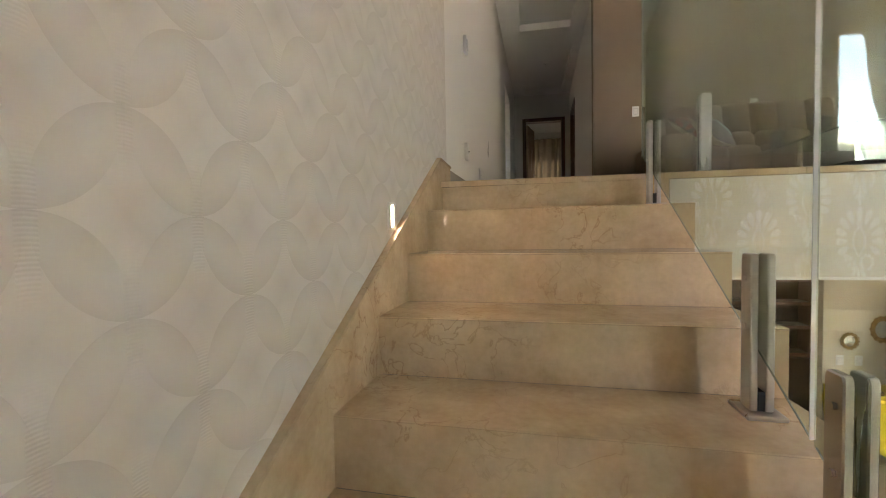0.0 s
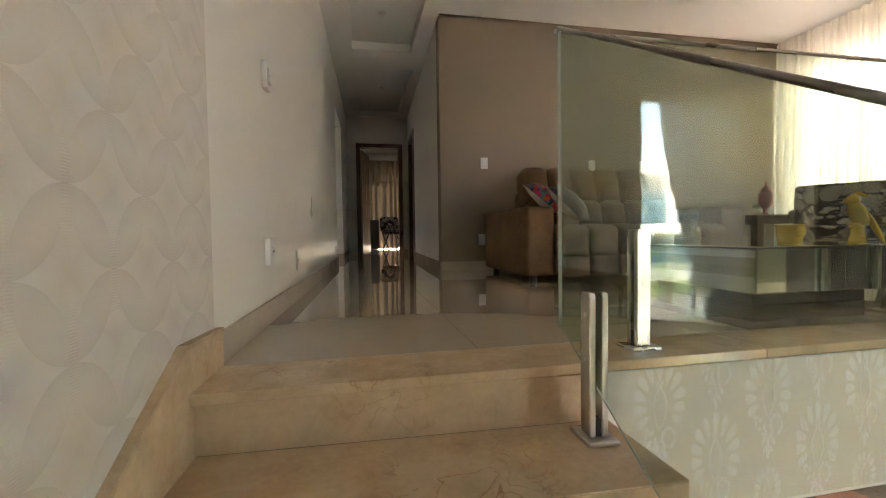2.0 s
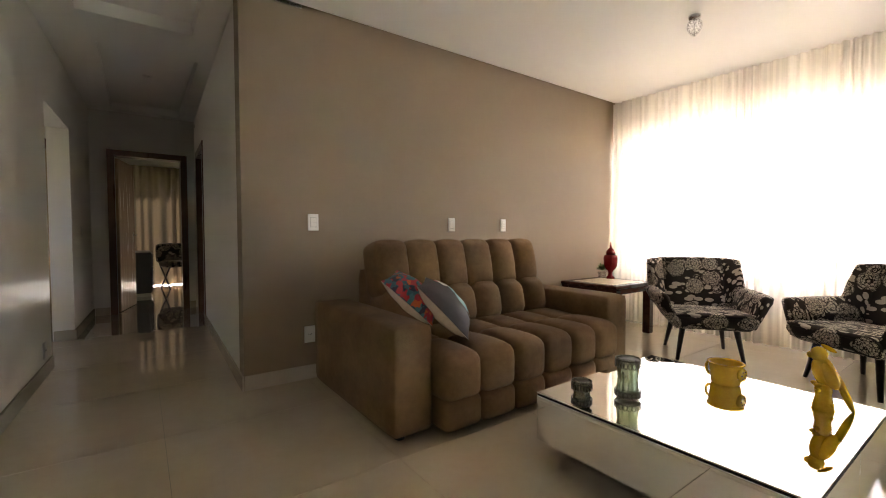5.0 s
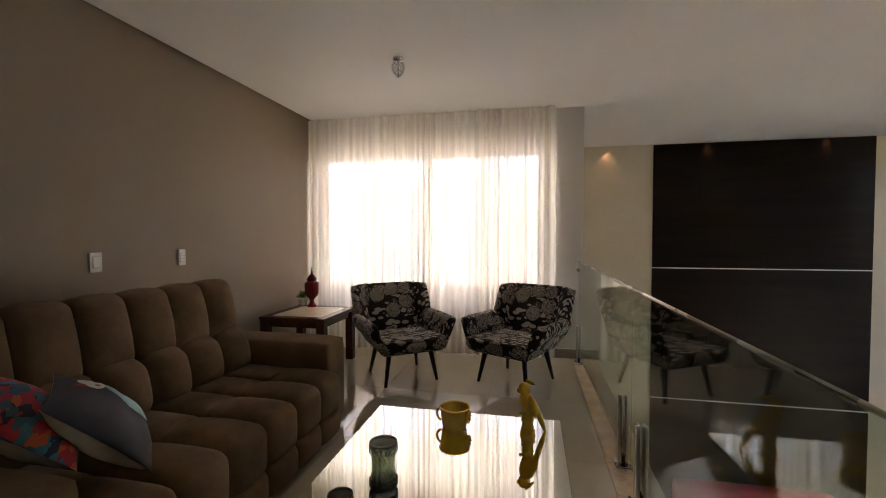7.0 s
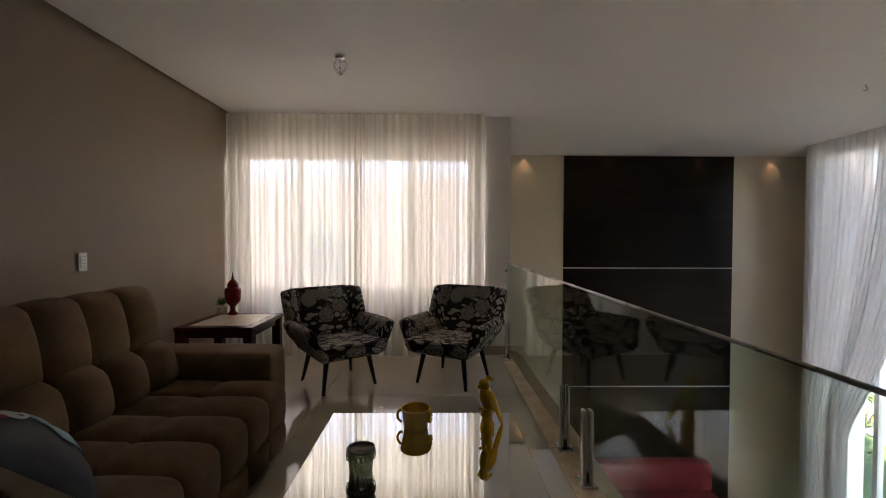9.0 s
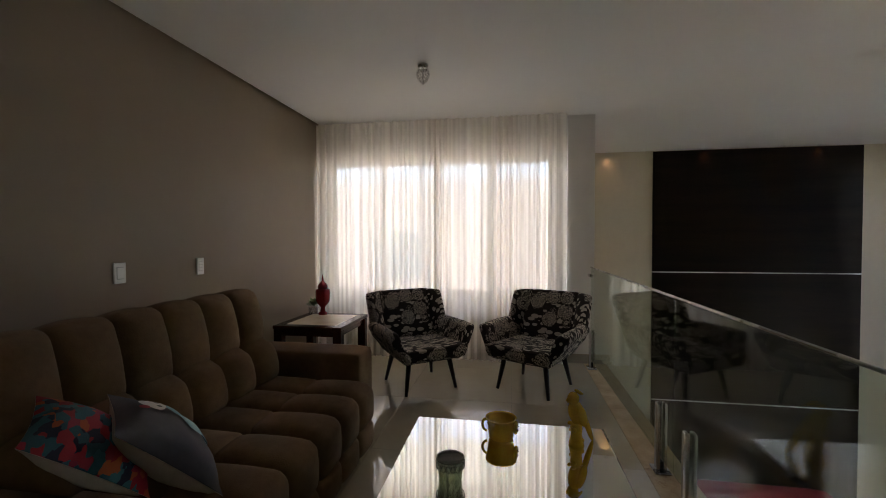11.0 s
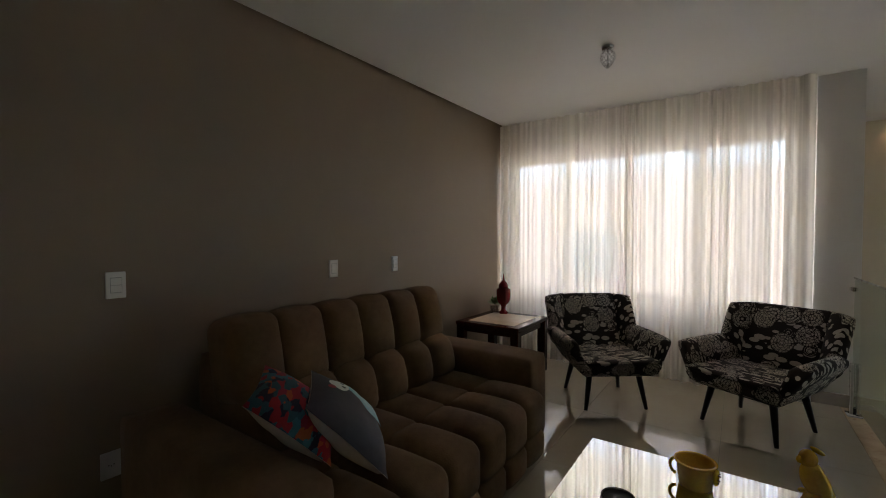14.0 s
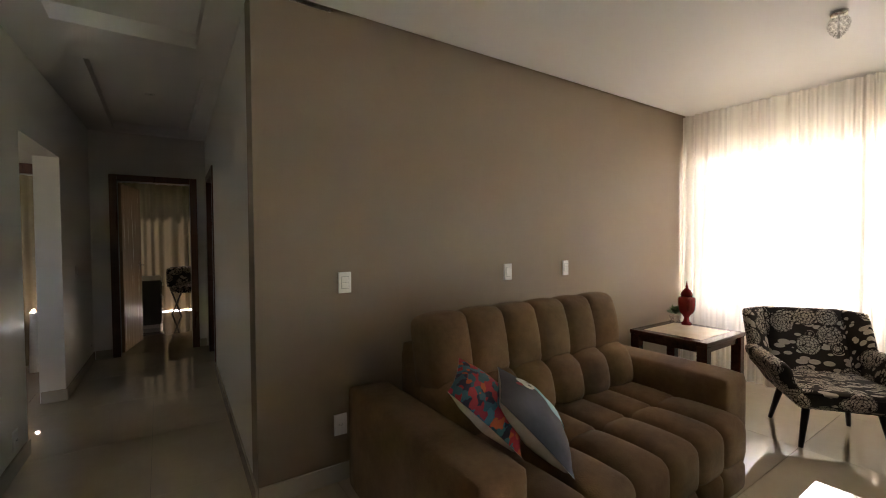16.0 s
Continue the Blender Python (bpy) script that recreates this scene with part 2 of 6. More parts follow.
def disc_wallpaper():
    """Embossed paper with overlapping oval discs in staggered columns, each with a ribbed middle band."""
    m = bpy.data.materials.new("embossed_disc_wallpaper")
    m.use_nodes = True
    n, l = m.node_tree.nodes, m.node_tree.links
    b = n["Principled BSDF"]
    geo = n.new("ShaderNodeNewGeometry")
    sep = n.new("ShaderNodeSeparateXYZ")
    l.new(geo.outputs["Position"], sep.inputs[0])

    def op(kind, a, c=None, d=None):
        q = n.new("ShaderNodeMath")
        q.operation = kind
        for i, v in enumerate((a, c, d)):
            if v is None:
                continue
            if isinstance(v, (int, float)):
                q.inputs[i].default_value = v
            else:
                l.new(v, q.inputs[i])
        return q.outputs[0]

    col, per = 0.118, 0.291

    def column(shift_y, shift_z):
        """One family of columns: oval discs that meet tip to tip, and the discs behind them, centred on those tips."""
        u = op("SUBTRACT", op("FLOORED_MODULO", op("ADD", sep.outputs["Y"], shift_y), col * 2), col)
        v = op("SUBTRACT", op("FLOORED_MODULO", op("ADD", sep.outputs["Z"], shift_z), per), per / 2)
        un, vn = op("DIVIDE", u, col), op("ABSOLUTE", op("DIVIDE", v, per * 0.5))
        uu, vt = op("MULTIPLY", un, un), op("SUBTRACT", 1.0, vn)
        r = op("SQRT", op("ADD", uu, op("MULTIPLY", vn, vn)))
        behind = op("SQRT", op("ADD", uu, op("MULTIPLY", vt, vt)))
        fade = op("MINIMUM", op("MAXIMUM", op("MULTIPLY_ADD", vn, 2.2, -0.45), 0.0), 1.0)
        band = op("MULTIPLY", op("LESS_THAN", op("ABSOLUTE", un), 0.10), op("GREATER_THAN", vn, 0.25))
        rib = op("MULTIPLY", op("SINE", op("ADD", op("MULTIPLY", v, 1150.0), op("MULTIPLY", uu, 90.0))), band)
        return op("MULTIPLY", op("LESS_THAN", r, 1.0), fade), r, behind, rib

    w1, d1, b1, r1 = column(-0.79 + col, 0.10)
    w2, d2, b2, r2 = column(-0.79, 0.10 + per / 2)
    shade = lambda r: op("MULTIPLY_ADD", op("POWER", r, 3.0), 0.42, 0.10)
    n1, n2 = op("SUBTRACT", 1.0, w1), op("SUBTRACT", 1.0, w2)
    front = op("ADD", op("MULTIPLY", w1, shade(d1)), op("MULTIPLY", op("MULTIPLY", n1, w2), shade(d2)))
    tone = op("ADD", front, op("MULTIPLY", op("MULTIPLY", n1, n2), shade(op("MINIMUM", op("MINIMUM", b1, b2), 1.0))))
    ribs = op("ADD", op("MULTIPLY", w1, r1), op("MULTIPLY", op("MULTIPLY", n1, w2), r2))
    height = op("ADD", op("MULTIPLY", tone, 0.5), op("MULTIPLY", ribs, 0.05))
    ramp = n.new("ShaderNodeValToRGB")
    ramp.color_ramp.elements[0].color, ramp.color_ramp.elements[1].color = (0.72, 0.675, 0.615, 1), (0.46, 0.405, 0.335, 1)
    no = n.new("ShaderNodeTexNoise")
    no.inputs["Scale"].default_value, no.inputs["Detail"].default_value = 4.0, 8
    l.new(geo.outputs["Position"], no.inputs["Vector"])
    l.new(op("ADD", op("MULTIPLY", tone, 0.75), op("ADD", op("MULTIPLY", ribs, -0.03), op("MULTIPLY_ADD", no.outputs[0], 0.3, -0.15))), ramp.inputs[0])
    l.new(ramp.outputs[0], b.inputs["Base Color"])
    bp = n.new("ShaderNodeBump")
    bp.inputs["Strength"].default_value, bp.inputs["Distance"].default_value = 0.9, 0.004
    l.new(height, bp.inputs["Height"]), l.new(bp.outputs[0], b.inputs["Normal"])
    b.inputs["Roughness"].default_value = 0.5
    return m


M["marble"] = marble_material()
M["glass"] = glass_material("green_tinted_glass", (0.86, 0.91, 0.86))
M["pane"] = glass_material("window_glass", (0.95, 0.97, 0.96))
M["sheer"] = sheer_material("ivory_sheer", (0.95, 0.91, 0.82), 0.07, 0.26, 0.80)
M["sheer_white"] = sheer_material("white_sheer", (0.70, 0.685, 0.67), 0.05, 0.14, 0.88)
M["drape"] = sheer_material("beige_drape", (0.36, 0.295, 0.195), 0.0, 0.004)
M["discs"] = disc_wallpaper()
M["fascia"] = mat("fascia_wallpaper", (0.74, 0.695, 0.60), 0.5, color2=(0.69, 0.645, 0.555), scale=3, stretch=(1, 1, 6), bump=0.08, bump_scale=150)
M["damask"] = mat("damask_print", (0.84, 0.83, 0.80), 0.4, color2=(0.73, 0.715, 0.665), scale=20, bump=0.1, bump_scale=200)
M["aluminium"] = mat("white_aluminium", (0.78, 0.78, 0.77), 0.35, scale=6)


# ---- geometry helpers ----
def thing(name, label, category, at=(0, 0, 0), rz=0.0, group="", kind=""):
    ob = new(name)
    ob.matrix_world = pose(*at, 0, 0, rz)
    return tagged(ob, label, category, group, kind)


def part(name, bm, material, parent=None, label="", smooth=False):
    me = bpy.data.meshes.new(name)
    bm.to_mesh(me)
    bm.free()
    for m in (material if isinstance(material, (list, tuple)) else [material]):
        me.materials.append(m)
    if smooth:
        for p in me.polygons:
            p.use_smooth = True
    ob = new(name, me)
    if parent is not None:
        ob.parent = parent
    if label:
        tagged(ob, label)
    return ob


def structure(name, bm, material, label="", category="", smooth=False):
    return tagged(part(name, bm, material, None, "", smooth), label, category, "", "structure")


def add_box(bm, x0, x1, y0, y1, z0, z1, bevel=0.0, seg=1, index=0):
    r = bmesh.ops.create_cube(bm, size=1.0)
    vs = r["verts"]
    for v in vs:
        v.co = Vector((x0 + (v.co.x + 0.5) * (x1 - x0), y0 + (v.co.y + 0.5) * (y1 - y0), z0 + (v.co.z + 0.5) * (z1 - z0)))
    if bevel:
        es = list({e for v in vs for e in v.link_edges})
        bmesh.ops.bevel(bm, geom=es, offset=bevel, segments=seg, affect="EDGES", profile=0.5)
    return bm


def box(x0, x1, y0, y1, z0, z1, bevel=0.0, seg=1):
    return add_box(bmesh.new(), x0, x1, y0, y1, z0, z1, bevel, seg)


def boxes(rows):
    bm = bmesh.new()
    for r in rows:
        add_box(bm, *r)
    return bm


def add_line_box(bm, p, q, thick, z0, z1):
    """An upright slab whose one face runs from p to q in plan; its thickness lies to the left of that way."""
    p, q = Vector((*p, 0)), Vector((*q, 0))
    d = (q - p).normalized()
    nrm = Vector((-d.y, d.x, 0)) * thick
    pts = [p, q, q + nrm, p + nrm]
    lo = [bm.verts.new((a.x, a.y, z0)) for a in pts]
    hi = [bm.verts.new((a.x, a.y, z1)) for a in pts]
    bm.faces.new(lo[::-1]), bm.faces.new(hi)
    for i in range(4):
        bm.faces.new((lo[i], lo[(i + 1) % 4], hi[(i + 1) % 4], hi[i]))
    bmesh.ops.recalc_face_normals(bm, faces=bm.faces[:])
    return bm


def add_cyl(bm, p, q, r0, r1=None, n=16):
    p, q = Vector(p), Vector(q)
    d = q - p
    r = bmesh.ops.create_cone(bm, cap_ends=True, segments=n, radius1=r0, radius2=r0 if r1 is None else r1, depth=d.length)
    bmesh.ops.transform(bm, matrix=Matrix.Translation((p + q) / 2) @ d.to_track_quat("Z", "Y").to_matrix().to_4x4(), verts=r["verts"])
    return bm


def cyl(p, q, r0, r1=None, n=16):
    return add_cyl(bmesh.new(), p, q, r0, r1, n)


def lathe(profile, n=24, at=(0, 0, 0)):
    """A turned body from (radius, height) pairs."""
    bm = bmesh.new()
    rings = []
    for r, z in profile:
        rings.append([bm.verts.new((at[0] + r * math.cos(2 * math.pi * i / n), at[1] + r * math.sin(2 * math.pi * i / n), at[2] + z)) for i in range(n)])
    for a, b in zip(rings, rings[1:]):
        for i in range(n):
            bm.faces.new((a[i], a[(i + 1) % n], b[(i + 1) % n], b[i]))
    if profile[0][0] > 1e-4:
        bm.faces.new(rings[0][::-1])
    if profile[-1][0] > 1e-4:
        bm.faces.new(rings[-1])
    bmesh.ops.remove_doubles(bm, verts=bm.verts[:], dist=1e-5)
    bmesh.ops.recalc_face_normals(bm, faces=bm.faces[:])
    return bm


def ball(c, r, seg=14, squash=(1, 1, 1)):
    bm = bmesh.new()
    bmesh.ops.create_uvsphere(bm, u_segments=seg, v_segments=max(6, seg * 2 // 3), radius=1.0)
    bmesh.ops.transform(bm, matrix=Matrix.Translation(c) @ Matrix.Diagonal((r * squash[0], r * squash[1], r * squash[2], 1)), verts=bm.verts[:])
    return bm


# ---- plan ----
R = 0.191            # riser
TOP_R = 0.170        # riser of the top step
GO = 0.324           # going
EDGE = 2.58          # edge of the upper floor
NORTH = 5.86         # brown wall
CEIL = 2.69
EAST = 5.46          # window wall of the sitting area
LOW = -3.04          # lower floor
FIRST = 0.325        # going of the top step
SOUTH = -1.95        # window wall of the void
FAR_E = 7.6          # panelled wall of the void
STRIP = 2.81         # inner edge of the marble border


def nose(k):
    """The front edge of the k-th tread below the upper floor."""
    return EDGE - (FIRST + GO * (k - 1) if k else 0)


def level(k):
    """The height of the k-th tread below the upper floor."""
    return -(TOP_R + R * (k - 1)) if k else 0.0


def skew(bm):
    """The stair stands square to the west wall, two degrees off the axis."""
    for v in bm.verts:
        v.co.y -= 0.032 * (v.co.x - 0.35)
    return bm


def west(y):
    """The west wall runs two degrees off the axis."""
    return -0.319 + 0.033 * y


def hall_e(y):
    return 1.075 + 0.0276 * (y - NORTH)


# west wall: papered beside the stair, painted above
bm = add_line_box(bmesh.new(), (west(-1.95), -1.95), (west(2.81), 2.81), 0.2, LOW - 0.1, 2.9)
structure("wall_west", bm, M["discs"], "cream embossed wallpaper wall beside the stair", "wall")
bm = add_line_box(bmesh.new(), (west(2.81), 2.81), (west(7.32), 7.32), 0.17, 0.0, 2.9)
add_line_box(bm, (west(8.42), 8.42), (west(9.86), 9.86), 0.17, 0.0, 2.9)
add_line_box(bm, (west(7.32), 7.32), (west(8.42), 8.42), 0.17, 2.13, 2.9)
structure("wall_hall_west", bm, M["hall"], "satin off-white corridor wall with an opening", "wall")
bm = add_line_box(bmesh.new(), (hall_e(8.62), 8.62), (hall_e(5.88), 5.88), 0.16, 0, 2.9)
add_line_box(bm, (hall_e(9.86), 9.86), (hall_e(9.5), 9.5), 0.16, 0, 2.9)
add_line_box(bm, (hall_e(9.5), 9.5), (hall_e(8.62), 8.62), 0.16, 2.12, 2.9)
structure("wall_hall_east", bm, M["hall"], "satin off-white corridor wall", "wall")
structure("wall_hall_end", boxes([(-0.25, 0.255, 9.86, 10.0, 0, 2.9), (1.015, 1.4, 9.86, 10.0, 0, 2.9), (0.255, 1.015, 9.86, 10.0, 2.12, 2.9)]),
          M["white"], "white wall with a doorway at the corridor's end", "wall")
structure("wall_north", boxes([(1.0755, EAST + 0.2, NORTH, NORTH + 0.16, -0.02, 2.95)]), M["brown"], "matt brown accent wall behind the sofa", "wall")
WY0, WY1, WZ0, WZ1 = 3.09, 5.82, 0.62, 2.29
WIN_E = EAST + 0.12  # wall face behind the curtain
structure("wall_east", boxes([(EAST, EAST + 0.2, 2.70, 2.985, -0.02, 2.9), (WIN_E, WIN_E + 0.2, 2.985, WY0, -0.02, 2.9), (WIN_E, WIN_E + 0.2, WY1, NORTH, -0.02, 2.9),
                              (WIN_E, WIN_E + 0.2, WY0, WY1, -0.02, WZ0), (WIN_E, WIN_E + 0.2, WY0, WY1, WZ1, 2.9)]),
          M["white"], "white wall with a wide curtained window", "wall")
structure("wall_void_north", boxes([(EAST + 0.2, FAR_E + 0.2, 2.70, 2.90, LOW, 2.9)]), M["beige"], "cream wall of the double-height space", "wall")
structure("wall_void_east", boxes([(FAR_E, FAR_E + 0.2, SOUTH - 0.8, 2.70, LOW, 2.9)]), M["beige"], "cream wall behind the dark panelling", "wall")
SX0, SX1, SZ0, SZ1 = 4.80, 6.74, LOW + 0.12, 2.55
structure("wall_south", boxes([(-0.6, SX0, SOUTH - 0.2, SOUTH, LOW - 0.1, 2.9), (SX1, FAR_E, SOUTH - 0.8, SOUTH - 0.6, LOW, 2.9), (SX1, SX1 + 0.12, SOUTH - 0.6, SOUTH, LOW, 2.9),
                               (SX0, SX1, SOUTH - 0.2, SOUTH, SZ1, 2.9), (SX0, SX1, SOUTH - 0.2, SOUTH, LOW, SZ0)]),
          M["white"], "white wall with a tall window to the garden", "wall")

# ceiling with two recessed trays over the corridor and a shadow gap along the brown wall
T1 = (0.17, 0.90, 4.9, 6.80)
T2 = (0.25, 1.0, 7.40, 9.72)
C0, C1 = CEIL, CEIL + 0.10
bm = bmesh.new()
for x0, x1, y0, y1 in ((-0.6, FAR_E + 0.2, SOUTH - 0.2, 4.9), (SX1, FAR_E + 0.2, SOUTH - 0.8, SOUTH - 0.2), (1.079, EAST + 0.2, 4.9, NORTH - 0.055), (-0.6, T1[0], 4.9, 6.80),
                       (T1[1], 1.079, 4.9, NORTH), (T1[1], 1.5, NORTH, 6.80), (-0.6, 1.5, 6.80, 7.40),
                       (-0.6, T2[0], 7.40, 9.72), (T2[1], 1.5, 7.40, 9.72), (-0.6, 1.5, 9.72, 9.87)):
    add_box(bm, x0, x1, y0, y1, C0, C1)
add_box(bm, -0.6, FAR_E + 0.2, SOUTH - 0.2, 10.0, C1 + 0.001, C1 + 0.12)
structure("ceiling", bm, M["ceiling"], "white plaster ceiling with recessed trays", "ceiling")

# upper slab
bm = boxes([(0.93, 4.80, EDGE, 6.5, -0.514, -0.012), (-0.6, 0.93, EDGE + 0.02, 10.1, -0.514, -0.012), (4.80, EAST + 0.2, EDGE, 6.0, -0.514, -0.012),
            (0.93, 3.2, 6.5, 14.0, -0.514, -0.012), (-3.5, 0.93, 10.1, 14.0, -0.514, -0.012), (-3.5, -0.6, 6.5, 10.1, -0.514, -0.012)])
structure("floor_slab", bm, M["grout"], "floor slab between the storeys", "slab")
structure("fascia", boxes([(0.935, EAST + 0.2, EDGE - 0.006, EDGE - 0.001, -0.514, -0.034)]), M["fascia"], "greige wallpapered edge of the upper floor", "fascia")
structure("soffit", boxes([(0.935, 4.80, EDGE, 6.3, -0.53, -0.515)]), M["ceiling"], "white lower ceiling", "ceiling")

# skirting
bm = bmesh.new()
add_line_box(bm, (west(7.32) + 0.014, 7.32), (west(2.825) + 0.014, 2.825), -0.013, 0.0, 0.10)
add_line_box(bm, (west(9.85) + 0.014, 9.85), (west(8.42) + 0.014, 8.42), -0.013, 0.0, 0.10)
add_box(bm, west(8.42) - 0.16, west(8.42) + 0.012, 8.406, 8.419, 0, 0.10)
add_line_box(bm, (hall_e(5.85) - 0.016, 5.845), (hall_e(8.55) - 0.016, 8.55), -0.013, 0.0, 0.10)
add_box(bm, 1.076, EAST - 0.001, NORTH - 0.014, NORTH - 0.001, 0, 0.10)
add_box(bm, EAST - 0.014, EAST - 0.001, 2.70, 2.985, 0, 0.10)
add_box(bm, west(9.85) + 0.02, 0.18, 9.846, 9.859, 0, 0.10)
add_box(bm, 1.09, hall_e(9.85) - 0.02, 9.846, 9.859, 0, 0.10)
structure("baseboard", bm, M["skirting"], "low polished beige skirting", "baseboard")

# lower storey
structure("floor_lower", boxes([(-0.6, FAR_E + 0.2, SOUTH - 0.2, EDGE, LOW - 0.1, LOW), (-0.6, 4.86, EDGE, 9.0, LOW - 0.1, LOW)]), M["tile"], "pale polished lower floor", "floor")
structure("wall_lower_back", boxes([(3.86, 4.83, 6.3, 6.45, LOW, -0.53), (3.78, 3.86, 6.2, 6.45, LOW, -0.53)]), M["beige"], "beige wall behind the yellow cabinet", "wall")
structure("wall_lower_pier", boxes([(4.74, 4.84, 5.72, 6.3, LOW, -0.53)]), M["white"], "white pier beside the garden glass", "wall")
structure("wall_lower_west", boxes([(0.70, 0.85, 2.6, 9.0, LOW, -0.53), (0.85, 4.86, 8.9, 9.0, LOW, -0.53), (4.7, 4.86, 6.45, 8.9, LOW, -0.53)]), M["beige"], "beige wall of the lower room", "wall")

# garden court beyond the lower glass
structure("wall_garden", boxes([(4.86, 7.45, 6.02, 6.2, LOW - 0.3, 0.2)]), M["terracotta_wall"], "ochre rendered garden wall", "wall")
structure("wall_garden_boundary", boxes([(8.6, 8.8, 2.9, 14, LOW - 0.3, 0.4)]), M["facade"], "pale boundary wall", "wall")

# land and distance
bm = bmesh.new()
bmesh.ops.create_grid(bm, x_segments=1, y_segments=1, size=900)
for v in bm.verts:
    v.co.z = LOW - 0.16
structure("ground", bm, M["lawn"], "mown lawn round the house", "ground")
structure("garden_bed", boxes([(4.92, 8.6, 2.95, 6.02, LOW - 0.155, LOW - 0.04)]), M["soil"], "bark-covered planting bed", "ground")
structure("pavement", boxes([(-60, 80, -9.5, -6.4, LOW - 0.159, LOW - 0.08)]), M["paving"], "pale concrete pavement along the street", "pavement")
structure("road", boxes([(-60, 80, -16.0, -9.5, LOW - 0.159, LOW - 0.13)]), M["asphalt"], "asphalt street", "road")

# closed rooms behind the corridor
# The unseen hole in the south wall is cut to light the corridor.
structure("wall_bedroom", boxes([(-3.5, -3.36, 6.6, 13.6, 0, 2.8), (2.7, 2.85, 9.9, 13.6, 0, 2.8), (-3.5, -0.9, 13.46, 13.6, 0, 2.8), (1.9, 2.85, 13.46, 13.6, 0, 2.8),
                                 (-0.9, 1.9, 13.46, 13.6, 2.3, 2.8), (1.4, 2.7, 9.9, 10.0, 0, 2.8), (-3.36, -3.1, 6.6, 6.75, 0, 2.8), (-2.4, west(6.7) - 0.09, 6.6, 6.75, 0, 2.8), (-3.1, -2.4, 6.6, 6.75, 0, 1.5), (-3.1, -2.4, 6.6, 6.75, 2.05, 2.8)]), M["white"], "white bedroom walls", "wall")
structure("ceiling_bedroom", boxes([(-3.5, 2.85, 10.0, 13.6, 2.62, 2.8), (-3.5, -0.6, 6.6, 10.0, 2.62, 2.8)]), M["ceiling"], "white bedroom ceiling", "ceiling")
structure("wall_hall_closet", boxes([(1.35, 1.5, 5.9, 10.0, 0, 2.9)]), M["white"], "white partition behind the corridor", "wall")



# ---- more materials ----
M["suede"] = mat("brown_microsuede", (0.228, 0.134, 0.070), 0.92, color2=(0.142, 0.083, 0.043), scale=4.5, bump=0.22, bump_scale=160, sheen=0.06, spec=0.15)
M["pillow_back"] = mat("cream_linen", (0.55, 0.49, 0.40), 0.9, color2=(0.48, 0.42, 0.34), scale=30, bump=0.15, bump_scale=300)
M["grey_satin"] = mat("grey_satin", (0.06, 0.057, 0.07), 0.7, color2=(0.04, 0.037, 0.048), scale=6, bump=0.1, bump_scale=30)
M["print_white"] = mat("white_print", (0.75, 0.74, 0.70), 0.6, color2=(0.68, 0.67, 0.63), scale=20)
M["print_blue"] = mat("blue_print", (0.08, 0.30, 0.42), 0.6, color2=(0.35, 0.55, 0.58), scale=9)
M["print_red"] = mat("red_print", (0.45, 0.03, 0.05), 0.6)
M["leg_black"] = mat("black_stained_wood", (0.018, 0.012, 0.010), 0.35, color2=(0.010, 0.007, 0.006), scale=8, stretch=(3, 3, 0.3))
M["table_wood"] = mat("mahogany", (0.085, 0.026, 0.014), 0.22, color2=(0.045, 0.013, 0.008), scale=7, stretch=(0.3, 3, 3), rough_var=0.06)
M["stone_top"] = mat("cream_stone_inset", (0.66, 0.56, 0.42), 0.12, color2=(0.58, 0.48, 0.35), scale=9, rough_var=0.04)
M["red_lacquer"] = mat("red_ceramic", (0.26, 0.012, 0.014), 0.16, color2=(0.18, 0.008, 0.010), scale=8, coat=0.3)
M["yellow_glaze"] = mat("yellow_glaze", (0.75, 0.44, 0.02), 0.2, color2=(0.62, 0.30, 0.012), scale=18, coat=0.4)
M["brown_glaze"] = mat("brown_wear", (0.10, 0.03, 0.01), 0.5)
M["leaf"] = mat("leaf_green", (0.085, 0.15, 0.03), 0.5, color2=(0.045, 0.09, 0.018), scale=14)
M["fern"] = mat("fern_green", (0.16, 0.27, 0.05), 0.5, color2=(0.09, 0.17, 0.03), scale=10)
M["dusty_leaf"] = mat("dusty_leaf", (0.07, 0.10, 0.07), 0.6, color2=(0.04, 0.06, 0.045), scale=14)
M["rose"] = mat("cream_rose", (0.72, 0.56, 0.40), 0.7, color2=(0.62, 0.44, 0.30), scale=30)
M["grey_lacquer"] = mat("grey_lacquer", (0.10, 0.095, 0.09), 0.3, scale=5)
M["glass_edge"] = mat("polished_glass_edge", (0.75, 0.80, 0.77), 0.12, 0.6, scale=6)
M["ceramic"] = mat("white_ceramic", (0.76, 0.74, 0.70), 0.2, scale=6)
M["terracotta"] = mat("terracotta", (0.36, 0.14, 0.07), 0.8, color2=(0.26, 0.10, 0.05), scale=12, bump=0.2)
M["gilt"] = mat("gilt_frame", (0.42, 0.26, 0.08), 0.35, 0.7, color2=(0.22, 0.12, 0.04), scale=30, bump=0.3)
M["antique"] = mat("blackened_metal", (0.10, 0.095, 0.085), 0.4, 0.9, color2=(0.05, 0.045, 0.04), scale=30)
M["smoke"] = glass_material("mercury_glass", (0.62, 0.66, 0.58), 0.10, 0.20)
M["crystal"] = glass_material("crystal", (0.93, 0.93, 0.93), 0.02)
M["rug_red"] = mat("red_rug", (0.32, 0.015, 0.02), 0.95, color2=(0.22, 0.01, 0.014), scale=30, bump=0.3, bump_scale=200)
M["sofa_dark"] = mat("charcoal_fabric", (0.05, 0.045, 0.04), 0.9, scale=20, bump=0.15, bump_scale=200)
